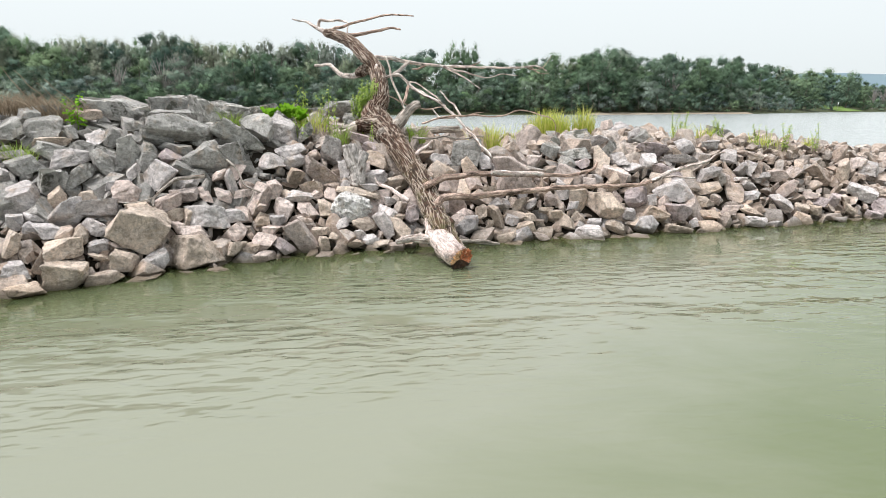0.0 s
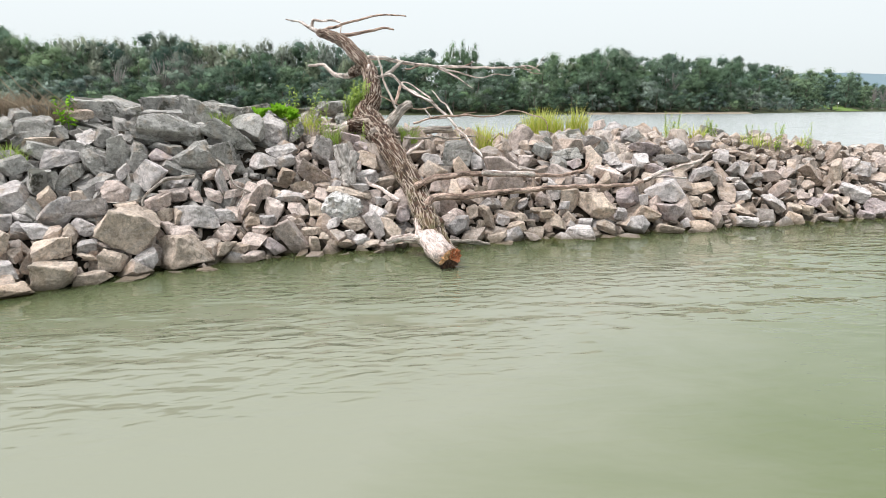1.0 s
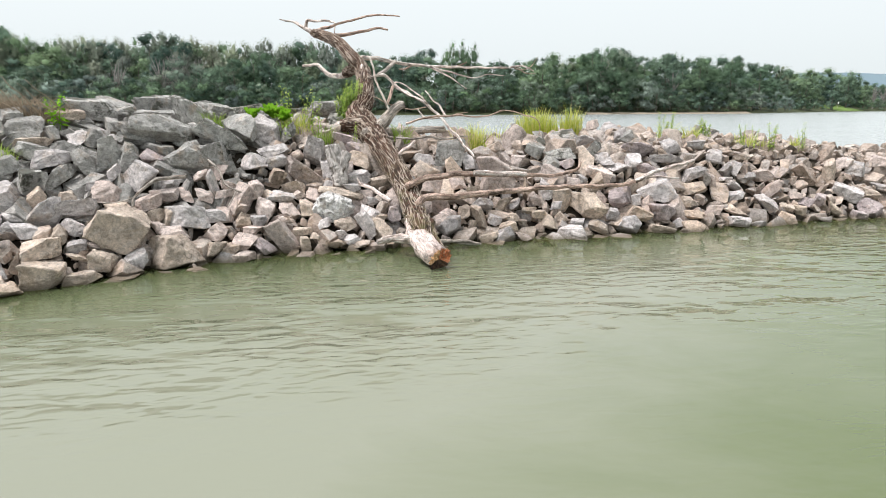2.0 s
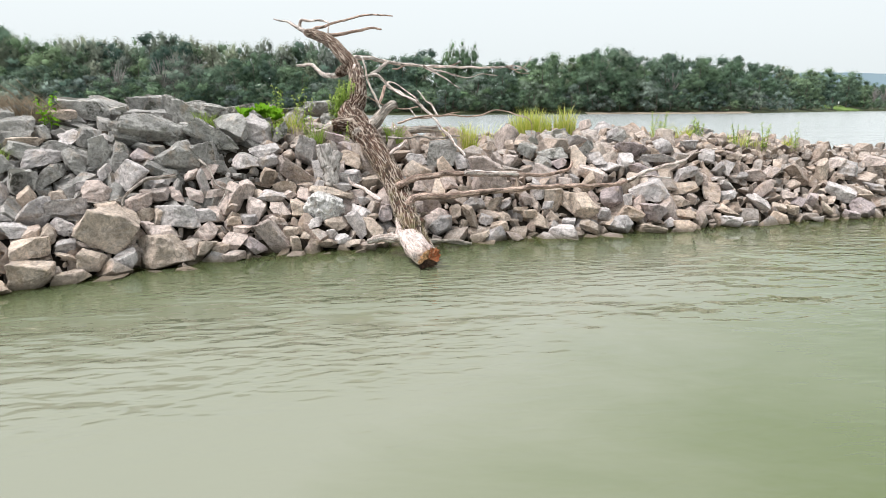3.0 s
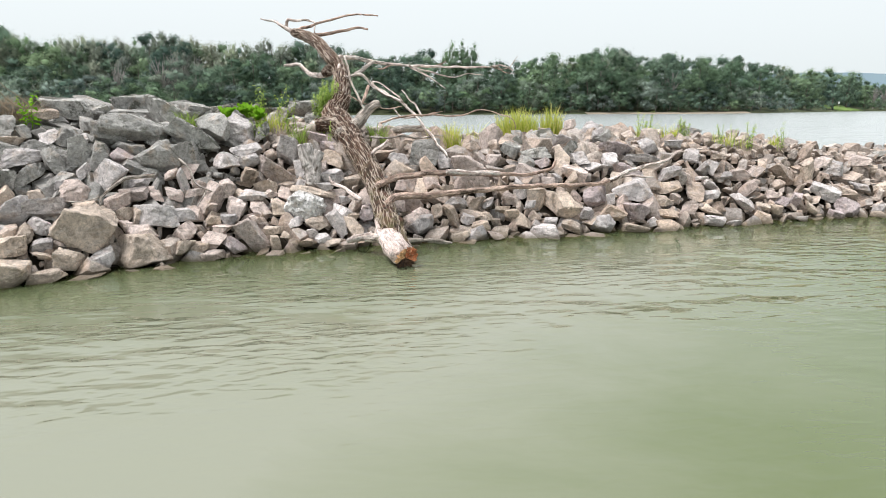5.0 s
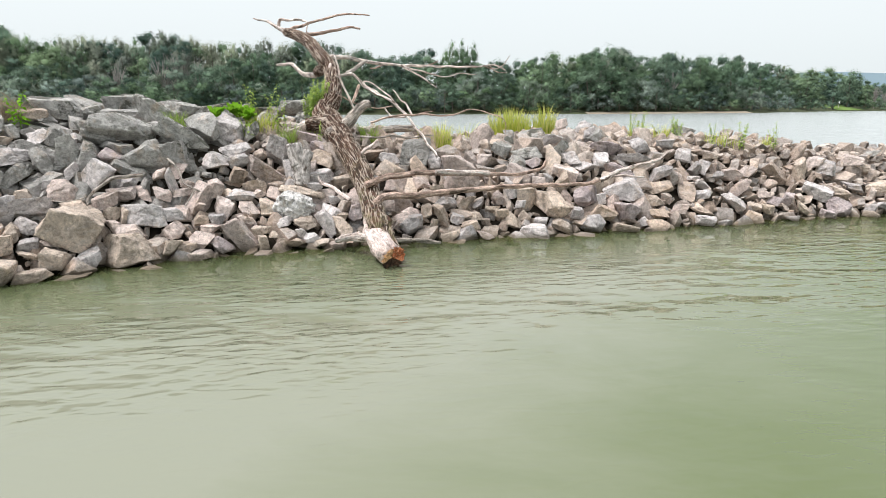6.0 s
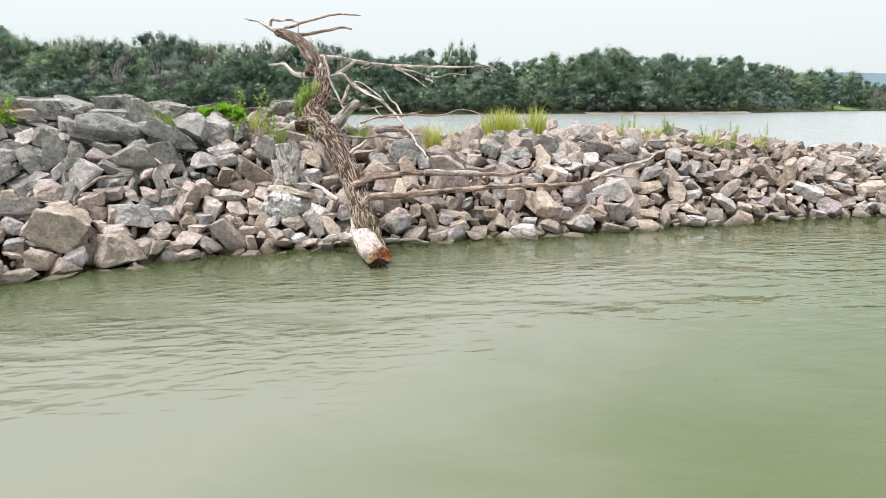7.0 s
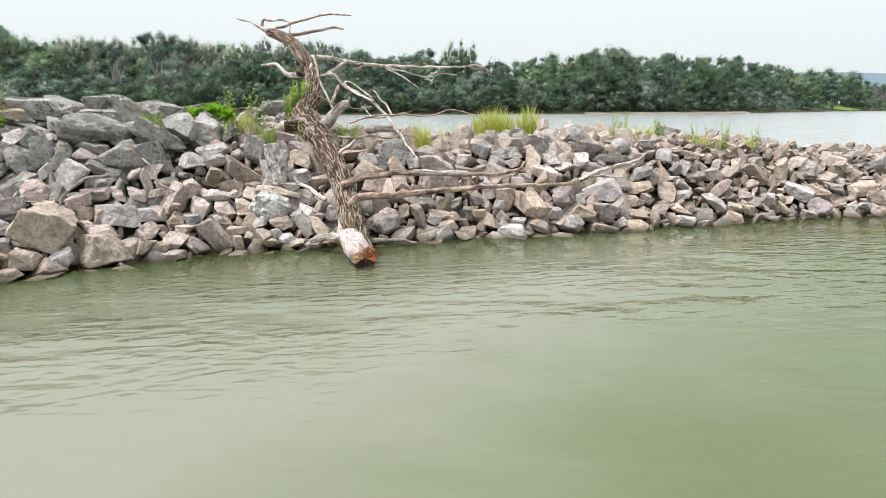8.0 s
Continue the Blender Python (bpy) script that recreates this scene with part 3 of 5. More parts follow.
stone(-2.291, 5.626, 0.420, 0.352, 0.30, 0.307, 15, GREY, 160)
stone(-1.433, 5.832, 0.159, 0.417, 0.22, 0.216, -60, PINK, 272)
stone(-2.024, 5.628, 0.239, 0.188, 0.19, 0.231, -45, PINK, 31)
stone(-1.726, 5.530, 0.038, 0.259, 0.16, 0.108, 0, PINK, 24)
stone(-1.587, 5.682, 0.101, 0.279, 0.18, 0.126, -45, DARK, 266)
stone(-1.202, 5.821, 0.075, 0.115, 0.14, 0.197, 0, TAN, 187)
stone(-1.250, 5.954, 0.205, 0.217, 0.14, 0.096, 0, TAN, 263)
stone(-1.765, 6.130, 0.610, 0.160, 0.16, 0.201, 0, PINK, 247)
stone(-0.845, 6.140, 0.247, 0.193, 0.15, 0.182, 30, TAN, 279)
stone(-0.641, 6.183, 0.228, 0.185, 0.20, 0.319, 15, GREY, 1)
stone(-0.999, 6.287, 0.376, 0.346, 0.32, 0.339, 60, PALE, 80)
stone(1.878, 6.941, 0.351, 0.325, 0.37, 0.501, 45, TAN, 111)
stone(2.897, 7.359, 0.413, 0.403, 0.35, 0.352, -45, GREY, 257)
stone(3.366, 7.484, 0.433, 0.364, 0.24, 0.181, 15, TAN, 197)
stone(3.424, 7.672, 0.594, 0.161, 0.23, 0.405, -60, GREY, 273)
stone(3.123, 7.827, 0.794, 0.501, 0.22, 0.114, 0, GREY, 218)
stone(2.805, 7.923, 0.924, 0.414, 0.28, 0.221, -30, DARK, 192)
stone(3.278, 8.068, 0.922, 0.206, 0.23, 0.310, 45, GREY, 71)
stone(1.117, 7.928, 1.017, 0.426, 0.33, 0.308, 45, PINK, 173)
stone(0.843, 7.052, 0.676, 0.405, 0.36, 0.487, 15, PINK, 132)
stone(1.359, 7.601, 0.911, 0.253, 0.20, 0.197, -15, GREY, 271)
stone(2.053, 8.011, 1.025, 0.315, 0.22, 0.177, 30, GREY, 314)
stone(2.126, 7.719, 0.897, 0.282, 0.21, 0.182, 60, GREY, 28)
stone(2.378, 7.168, 0.385, 0.266, 0.26, 0.305, -60, DARK, 238)
stone(2.553, 7.027, 0.184, 0.356, 0.25, 0.209, -15, TAN, 328)
stone(2.411, 6.838, 0.092, 0.233, 0.23, 0.255, -30, GREY, 208)
stone(2.775, 6.876, 0.037, 0.385, 0.22, 0.134, 0, TAN, 162)
stone(2.833, 6.981, 0.235, 0.312, 0.26, 0.245, 15, DARK, 116)
stone(3.895, 7.341, 0.159, 0.120, 0.19, 0.359, 60, TAN, 103)
stone(3.850, 7.200, 0.066, 0.339, 0.21, 0.143, 0, GREY, 4)
stone(4.381, 7.542, 0.246, 0.347, 0.22, 0.166, -45, GREY, 134)
stone(4.562, 7.772, 0.403, 0.330, 0.20, 0.141, 45, PINK, 73)
stone(4.616, 7.434, 0.065, 0.255, 0.19, 0.171, 0, TAN, 259)
stone(3.957, 7.520, 0.344, 0.247, 0.17, 0.141, 30, GREY, 153)
stone(0.652, 6.724, 0.345, 0.243, 0.21, 0.205, -30, GREY, 134)
stone(0.883, 6.759, 0.349, 0.265, 0.18, 0.141, 60, TAN, 315)
stone(0.606, 6.541, 0.250, 0.143, 0.19, 0.309, 15, TAN, 39)
stone(0.262, 6.406, 0.150, 0.217, 0.25, 0.331, -60, GREY, 283)
stone(-3.456, 6.163, 1.140, 0.191, 0.19, 0.222, -30, LICHEN, 4)
stone(-3.565, 6.127, 1.121, 0.263, 0.17, 0.135, 15, GREY, 216)
stone(-2.743, 5.981, 0.953, 0.170, 0.17, 0.202, 45, DARK, 10)
stone(-2.794, 5.761, 0.775, 0.271, 0.27, 0.326, -30, GREY, 16)
stone(-2.985, 5.556, 0.678, 0.310, 0.24, 0.211, 15, PINK, 227)
stone(3.975, 7.874, 0.616, 0.176, 0.19, 0.241, -30, GREY, 249)
stone(1.411, 6.652, 0.148, 0.171, 0.18, 0.233, 45, TAN, 5)
stone(1.564, 6.719, 0.188, 0.147, 0.13, 0.139, 60, TAN, 106)
stone(3.272, 7.295, 0.303, 0.220, 0.16, 0.138, 15, TAN, 227)
stone(2.651, 8.262, 1.068, 0.196, 0.19, 0.232, 0, GREY, 172)
stone(-4.210, 6.506, 1.395, 0.233, 0.17, 0.149, -0, LICHEN)
stone(-4.320, 6.278, 1.370, 0.254, 0.19, 0.172, -0, LICHEN)
stone(-3.896, 6.573, 1.367, 0.384, 0.19, 0.120, 4, TAN)
stone(-3.874, 5.919, 1.117, 0.389, 0.19, 0.115, -5, TAN)
stone(-3.801, 6.108, 1.202, 0.152, 0.14, 0.155, -0, LICHEN)
stone(-2.971, 5.979, 0.976, 0.168, 0.23, 0.247, -25, LICHEN, 73)
stone(-2.964, 6.196, 1.128, 0.393, 0.26, 0.214, -10, LICHEN)
stone(-3.833, 5.776, 1.027, 0.342, 0.23, 0.201, -10, LICHEN)
stone(-3.924, 5.532, 0.923, 0.275, 0.28, 0.170, 20, LICHEN, 41)
stone(-4.043, 5.612, 1.008, 0.281, 0.16, 0.117, -0, LICHEN)
stone(-3.998, 5.354, 0.855, 0.123, 0.13, 0.163, -0, GREY)
stone(-3.728, 5.167, 0.657, 0.340, 0.35, 0.280, 10, GREY, 62)
stone(-3.476, 5.277, 0.633, 0.184, 0.18, 0.212, 20, TAN)
stone(-3.090, 5.120, 0.403, 0.201, 0.20, 0.140, -22, GREY, 76)
stone(-3.638, 4.915, 0.491, 0.150, 0.13, 0.152, -0, GREY)
stone(-3.523, 4.912, 0.447, 0.127, 0.10, 0.106, -0, GREY)
stone(-3.158, 4.990, 0.352, 0.134, 0.19, 0.176, -50, TAN, 73)
stone(-3.559, 4.707, 0.344, 0.116, 0.20, 0.238, -15, TAN, 109)
stone(-3.006, 4.973, 0.265, 0.223, 0.15, 0.125, 15, GREY)
stone(-3.419, 4.515, 0.170, 0.188, 0.20, 0.149, 0, GREY, 92)
stone(-3.284, 4.407, 0.042, 0.297, 0.18, 0.141, 10, TAN)
stone(-2.954, 4.902, 0.191, 0.198, 0.13, 0.107, -0, TAN)
stone(-3.379, 4.948, 0.406, 0.291, 0.16, 0.118, -10, GREY)
stone(-2.638, 5.578, 0.562, 0.285, 0.20, 0.185, 8, PINK)
stone(-2.536, 5.720, 0.603, 0.305, 0.21, 0.175, -0, PINK)
stone(-2.367, 5.800, 0.604, 0.183, 0.16, 0.170, -0, PINK)
stone(-2.544, 5.531, 0.446, 0.168, 0.15, 0.163, 20, TAN)
stone(-2.340, 5.472, 0.292, 0.296, 0.18, 0.144, -5, PINK)
stone(-2.525, 5.837, 0.701, 0.309, 0.20, 0.164, -0, GREY)
stone(-2.844, 5.421, 0.534, 0.240, 0.15, 0.116, -0, TAN)
stone(-3.141, 5.573, 0.722, 0.154, 0.11, 0.105, -0, GREY)
stone(-3.291, 5.417, 0.647, 0.188, 0.13, 0.115, -0, TAN)
stone(-3.026, 5.752, 0.824, 0.185, 0.15, 0.148, 25, GREY)
stone(-3.552, 5.018, 0.516, 0.141, 0.12, 0.120, -0, GREY)
stone(-2.493, 5.445, 0.339, 0.179, 0.14, 0.143, -0, PINK)
stone(-1.609, 6.882, 1.153, 0.232, 0.23, 0.296, -0, LICHEN)
stone(-1.119, 6.643, 0.768, 0.142, 0.17, 0.246, -0, GREY)
stone(-0.783, 6.876, 0.853, 0.295, 0.25, 0.230, 0, TAN, 65)
stone(-1.014, 7.121, 1.096, 0.256, 0.18, 0.159, -5, DARK)
stone(-0.860, 7.003, 0.983, 0.223, 0.17, 0.157, -0, DARK)
stone(-1.532, 6.179, 0.525, 0.334, 0.19, 0.131, -10, GREY)
stone(-1.422, 6.331, 0.607, 0.286, 0.21, 0.189, -10, TAN)
stone(-1.205, 6.320, 0.517, 0.191, 0.16, 0.173, -25, PINK)
stone(-0.778, 6.677, 0.681, 0.324, 0.23, 0.153, -0, GREY, 62)
stone(-0.841, 6.519, 0.569, 0.239, 0.17, 0.149, -0, GREY)
stone(-0.938, 6.474, 0.53, 0.5, 0.25, 0.12, -14, TAN, 208)
stone(-1.246, 6.171, 0.399, 0.182, 0.18, 0.224, -0, TAN)
stone(-1.422, 6.113, 0.409, 0.244, 0.17, 0.152, -0, PINK)
stone(-1.654, 5.994, 0.416, 0.214, 0.20, 0.234, -20, PINK)
stone(-2.083, 5.736, 0.400, 0.263, 0.18, 0.158, -0, GREY)
stone(-1.676, 5.873, 0.326, 0.200, 0.14, 0.131, -0, GREY)
stone(-1.812, 5.800, 0.328, 0.157, 0.13, 0.134, -0, TAN)
stone(-1.714, 5.774, 0.248, 0.233, 0.16, 0.134, -0, PINK)
stone(-1.985, 5.485, 0.121, 0.174, 0.18, 0.227, -20, TAN)
stone(-1.853, 5.537, 0.108, 0.201, 0.14, 0.130, -0, TAN)
stone(-1.047, 6.088, 0.260, 0.192, 0.15, 0.141, -0, GREY)
stone(-0.866, 6.021, 0.154, 0.164, 0.12, 0.113, -0, GREY)
stone(-0.903, 5.917, 0.075, 0.214, 0.15, 0.133, -15, TAN)
stone(-0.765, 6.005, 0.106, 0.217, 0.15, 0.124, 10, GREY)
stone(-0.676, 5.973, 0.049, 0.269, 0.17, 0.140, -0, TAN)
stone(-0.490, 5.971, 0.004, 0.232, 0.17, 0.167, -0, PINK)
stone(-0.346, 6.392, 0.308, 0.173, 0.18, 0.233, -20, DARK)
stone(-0.585, 6.453, 0.432, 0.154, 0.12, 0.128, -0, GREY)
stone(-0.485, 6.302, 0.272, 0.171, 0.13, 0.118, -0, TAN)
stone(-0.947, 6.527, 0.608, 0.174, 0.12, 0.109, -0, TAN)
stone(-2.283, 6.014, 0.771, 0.160, 0.13, 0.137, -0, PINK)
stone(-2.206, 5.860, 0.585, 0.208, 0.16, 0.150, -10, PINK)
stone(-2.036, 5.963, 0.594, 0.211, 0.13, 0.100, -0, PINK)
stone(-1.415, 6.000, 0.302, 0.215, 0.15, 0.134, -0, PINK)
stone(-1.032, 5.873, 0.078, 0.135, 0.11, 0.121, -0, TAN)
stone(-0.922, 5.769, -0.042, 0.184, 0.12, 0.094, 10, TAN)
stone(-2.023, 6.053, 0.668, 0.182, 0.14, 0.133, -10, PINK)
stone(-1.869, 5.899, 0.445, 0.154, 0.13, 0.131, -0, PINK)
stone(-1.123, 5.923, 0.142, 0.130, 0.10, 0.106, -0, TAN)
stone(-1.349, 6.269, 0.525, 0.163, 0.13, 0.124, -15, PINK)
stone(-1.084, 6.475, 0.614, 0.167, 0.12, 0.114, -10, GREY)
stone(1.807, 8.144, 1.059, 0.409, 0.28, 0.198, 25, LICHEN, 65)
stone(1.557, 8.571, 1.062, 0.221, 0.16, 0.146, -0, LICHEN)
stone(2.230, 8.189, 1.214, 0.233, 0.18, 0.171, 20, PINK)
stone(2.986, 10.111, 1.079, 0.368, 0.31, 0.334, -38, GREY)
stone(2.740, 8.257, 1.039, 0.400, 0.31, 0.307, -20, GREY)
stone(2.235, 7.629, 0.805, 0.373, 0.26, 0.224, 15, GREY)
stone(1.681, 7.539, 0.862, 0.385, 0.24, 0.149, 10, GREY, 75)
stone(1.749, 7.449, 0.764, 0.254, 0.19, 0.189, 30, DARK)
stone(1.540, 7.393, 0.756, 0.273, 0.22, 0.218, -30, GREY)
stone(2.144, 7.400, 0.632, 0.336, 0.25, 0.175, -14, PINK, 46)
stone(2.438, 7.559, 0.697, 0.340, 0.28, 0.285, -38, GREY)
stone(2.663, 7.687, 0.757, 0.262, 0.23, 0.257, -0, GREY)
stone(2.229, 6.905, 0.203, 0.192, 0.17, 0.190, -20, GREY)
stone(0.970, 7.321, 0.776, 0.293, 0.25, 0.269, -25, PINK)
stone(0.271, 7.288, 0.890, 0.391, 0.38, 0.374, -0, LICHEN, 81)
stone(0.491, 7.218, 0.799, 0.246, 0.22, 0.251, -0, GREY)
stone(-0.028, 7.127, 0.834, 0.300, 0.21, 0.180, -0, GREY)
stone(1.127, 7.358, 0.787, 0.251, 0.21, 0.216, -0, PINK)
stone(1.427, 7.038, 0.480, 0.271, 0.25, 0.296, -20, GREY)
stone(0.430, 6.566, 0.290, 0.140, 0.16, 0.233, -8, TAN)
stone(0.502, 6.401, 0.150, 0.116, 0.15, 0.236, -5, TAN)
stone(1.030, 6.775, 0.346, 0.171, 0.17, 0.203, -0, GREY)
stone(1.270, 6.886, 0.389, 0.191, 0.18, 0.206, -0, PINK)
stone(1.660, 6.567, 0.054, 0.357, 0.25, 0.158, -0, GREY, 92)
stone(1.099, 6.408, 0.046, 0.251, 0.16, 0.129, -0, PINK)
stone(0.703, 6.332, 0.050, 0.249, 0.18, 0.165, -0, TAN)
stone(0.930, 6.473, 0.122, 0.245, 0.18, 0.168, 10, TAN)
stone(1.297, 6.712, 0.246, 0.253, 0.16, 0.134, -0, TAN)
stone(1.754, 6.704, 0.155, 0.198, 0.14, 0.118, -0, GREY)
stone(2.020, 6.706, 0.088, 0.345, 0.22, 0.174, -18, TAN)
stone(0.367, 6.884, 0.562, 0.237, 0.17, 0.148, -0, PINK)
stone(0.998, 6.613, 0.225, 0.168, 0.12, 0.116, -0, TAN)
stone(0.786, 6.548, 0.211, 0.193, 0.14, 0.137, -0, GREY)
stone(0.064, 6.831, 0.574, 0.337, 0.26, 0.259, -0, PINK)
stone(1.195, 6.736, 0.281, 0.226, 0.14, 0.107, -0, TAN)
stone(1.530, 6.850, 0.320, 0.173, 0.13, 0.131, -0, GREY)
stone(2.565, 7.176, 0.345, 0.152, 0.15, 0.185, -0, GREY)
stone(0.551, 6.863, 0.504, 0.195, 0.14, 0.128, -0, TAN)
stone(1.188, 7.078, 0.556, 0.258, 0.19, 0.175, -10, PINK)
stone(1.801, 7.205, 0.554, 0.218, 0.16, 0.148, -0, PINK)
stone(1.912, 7.273, 0.587, 0.176, 0.14, 0.150, -10, GREY)
stone(1.482, 7.900, 1.018, 0.189, 0.15, 0.144, -0, LICHEN)
stone(4.762, 10.393, 1.032, 0.514, 0.32, 0.249, -5, GREY)
stone(3.649, 8.126, 0.946, 0.305, 0.20, 0.162, -0, GREY)
stone(2.878, 7.616, 0.647, 0.485, 0.34, 0.293, 10, DARK)
stone(3.855, 8.000, 0.807, 0.268, 0.23, 0.240, -0, GREY)
stone(4.079, 7.884, 0.650, 0.201, 0.19, 0.238, -18, GREY)
stone(4.257, 8.083, 0.785, 0.238, 0.15, 0.115, -0, TAN)
stone(3.984, 7.650, 0.456, 0.260, 0.19, 0.168, -10, GREY)
stone(4.476, 7.915, 0.554, 0.375, 0.27, 0.239, -0, PINK)
stone(4.755, 8.032, 0.588, 0.238, 0.21, 0.243, -30, PINK)
stone(5.621, 8.300, 0.573, 0.186, 0.27, 0.366, 0, TAN, 62)
stone(5.756, 8.055, 0.307, 0.384, 0.31, 0.194, -18, GREY, 46)
stone(4.984, 7.712, 0.229, 0.273, 0.19, 0.170, -10, DARK)
stone(5.396, 7.737, 0.132, 0.233, 0.22, 0.257, -10, TAN)
stone(3.274, 7.154, 0.159, 0.345, 0.19, 0.134, -0, TAN)
stone(3.066, 7.010, 0.086, 0.221, 0.16, 0.156, -0, GREY)
stone(3.581, 7.273, 0.196, 0.280, 0.19, 0.161, -0, PINK)
stone(3.900, 7.710, 0.532, 0.229, 0.13, 0.097, -0, GREY)
stone(4.159, 7.240, 0.027, 0.219, 0.14, 0.118, -0, GREY)
stone(4.853, 7.578, 0.144, 0.228, 0.19, 0.200, -0, TAN)
stone(5.211, 7.779, 0.218, 0.201, 0.21, 0.271, -0, DARK)
stone(4.663, 7.571, 0.190, 0.228, 0.16, 0.142, -30, TAN)
stone(4.886, 7.771, 0.312, 0.200, 0.15, 0.145, -0, PINK)
stone(6.032, 8.113, 0.310, 0.286, 0.20, 0.185, -0, PINK)
stone(5.749, 7.739, 0.039, 0.266, 0.19, 0.172, -0, DARK)
stone(5.173, 7.533, 0.016, 0.196, 0.14, 0.135, -0, GREY)
stone(5.402, 7.578, -0.008, 0.197, 0.13, 0.110, -0, TAN)
stone(3.678, 7.654, 0.530, 0.190, 0.18, 0.225, -0, PINK)
stone(4.283, 7.842, 0.553, 0.194, 0.15, 0.148, -0, GREY)
stone(3.439, 7.369, 0.317, 0.153, 0.15, 0.188, -10, PINK)
stone(6.593, 8.683, 0.657, 0.399, 0.29, 0.268, -18, PINK)
stone(5.975, 7.876, 0.112, 0.378, 0.30, 0.308, -20, DARK)
stone(6.831, 8.291, 0.321, 0.463, 0.32, 0.287, 10, TAN)
stone(6.939, 8.166, 0.209, 0.323, 0.25, 0.249, -10, PINK)
stone(7.351, 8.863, 0.606, 0.527, 0.31, 0.230, 25, GREY)
stone(6.349, 8.227, 0.346, 0.382, 0.21, 0.153, -5, GREY)
stone(6.075, 8.110, 0.298, 0.343, 0.22, 0.178, -10, TAN)
stone(6.439, 7.916, 0.089, 0.205, 0.17, 0.175, -0, GREY)
stone(6.796, 7.928, 0.056, 0.239, 0.18, 0.176, -0, DARK)
stone(6.406, 7.829, 0.026, 0.269, 0.17, 0.140, -0, TAN)
stone(6.655, 7.990, 0.125, 0.180, 0.15, 0.150, -0, GREY)
stone(6.112, 8.481, 0.593, 0.321, 0.27, 0.291, -0, GREY)
stone(6.735, 8.568, 0.551, 0.190, 0.15, 0.158, -0, TAN)
stone(7.080, 8.233, 0.232, 0.188, 0.16, 0.181, -0, PINK)
stone(5.960, 8.518, 0.662, 0.280, 0.22, 0.214, -10, PINK)
stone(7.173, 9.065, 0.751, 0.259, 0.18, 0.151, -0, GREY)
stone(7.914, 9.612, 0.746, 0.353, 0.24, 0.200, 10, PINK)


# ---- rubble between and behind the larger stones ----
rng = np.random.RandomState(11)
variants = [rock_points(np.random.RandomState(300 + k), 6 + k % 6, 0, 0.04, 0.05) for k in range(30)]
taken = np.array(placed)
cells = {}


def free(x, y, z, r, gap):
    if len(taken) and np.any(((taken[:, :3] - (x, y, z)) ** 2).sum(axis=1) < (taken[:, 3] * gap + r * 0.45) ** 2):
        return False
    ci, cj = int(x // 0.4), int(y // 0.4)
    for i in (ci - 1, ci, ci + 1):
        for j in (cj - 1, cj, cj + 1):
            for a, b, c, q in cells.get((i, j), ()):
                if (a - x) ** 2 + (b - y) ** 2 + (c - z) ** 2 < (0.72 * (q + r)) ** 2:
                    return False
    cells.setdefault((ci, cj), []).append((x, y, z, r))
    return True


all_v, all_f, base = {False: [], True: []}, {False: [], True: []}, {False: 0, True: 0}
small_parts, shared = 0, {}
for size, tries, sink in ((0.15, 1500, 0.02), (0.11, 5000, 0.0), (0.08, 13000, 0.0), (0.055, 18000, -0.015), (0.04, 10000, -0.02)):
    for k in range(tries):
        x = rng.uniform(-6.5, 13)
        s = rng.uniform(-0.45, 4.2)
        y = np.interp(x, SHORE_X, SHORE_Y) + s
        if size > 0.1 and x > 3.6 and k % 8:
            continue
        r = size * rng.uniform(0.75, 1.3)
        if s > np.interp(x, CREST_X, CREST_W) + 0.5 and size < 0.1:
            continue
        z = bank_height(x, y) - sink - (0.09 if size > 0.1 else 0.12) + rng.uniform(-0.08, 0.04)
        if x < -1.8 and s > 0.7 * np.interp(x, CREST_X, CREST_W):
            z -= 0.1
        if not free(x, y, z, r, 0.85):
            continue
        which = rng.randint(len(variants))
        p, f = variants[which]
        turn = rng.uniform(-180, 180, 3)
        q = np.array(pose(0, 0, 0, *turn).to_3x3())
        flat = np.array((rng.uniform(0.95, 1.5), rng.uniform(0.75, 1.1), rng.uniform(0.4, 0.9))) * r
        if size > 0.1 and small_parts < 60 and -2.6 < x < 3.4 and 0.0 < s < 1.1:
            if which not in shared:
                shared[which] = mesh_object("stone", p, f, (PINK, TAN, GREY)[which % 3], bank, sharp=26)
                piece = shared[which]
            else:
                piece = new("stone", shared[which].data)
                piece.parent = bank
            piece.matrix_basis = pose(x, y, z, *turn) @ Matrix.Diagonal((*flat, 1))
            small_parts += 1
            continue
        v = (p * flat) @ q.T
        v[:, 2] *= 0.85
        old = x < -1.7 and s > 0.4 * np.interp(x, CREST_X, CREST_W)
        all_v[old].append(v + (x, y, z))
        all_f[old].append(np.array(f) + base[old])
        base[old] += len(v)
for old, material, label in ((False, RUBBLE, "small broken stones filling the gaps"), (True, GREY_RUBBLE, "small weathered grey stones filling the gaps")):
    rubble = mesh_object("rubble", np.vstack(all_v[old]), np.vstack(all_f[old]), material, bank, label, sharp=26)
    rubble["kind"] = "stuff"

# ---- the fallen willow ----
tree = thing("fallen_tree", "dead fallen willow with furrowed bark and bleached bare limbs", "dead tree", (0.1, 5.6, 0.1))


def limb(name, pts, r0, r1, material, sides=9, parent=None, label="", wander=0.02, knobs=0.25, seed=1):
    n = len(pts) - 1
    radii = [r0 + (r1 - r0) * (i / n) ** 0.85 for i in range(n + 1)]
    barked = material == BARK
    ob = tube(name, pts, radii, material, None, label, 56 if barked else sides, 0.012 if barked else max(0.018, r0 * 0.6), knobs, 0.008 if barked else 0.0, wander, seed)
    held = parent or tree
    ob.parent = held
    if held == tree:
        ob.matrix_parent_inverse = Matrix.Translation(tree.location).inverted()
    return ob


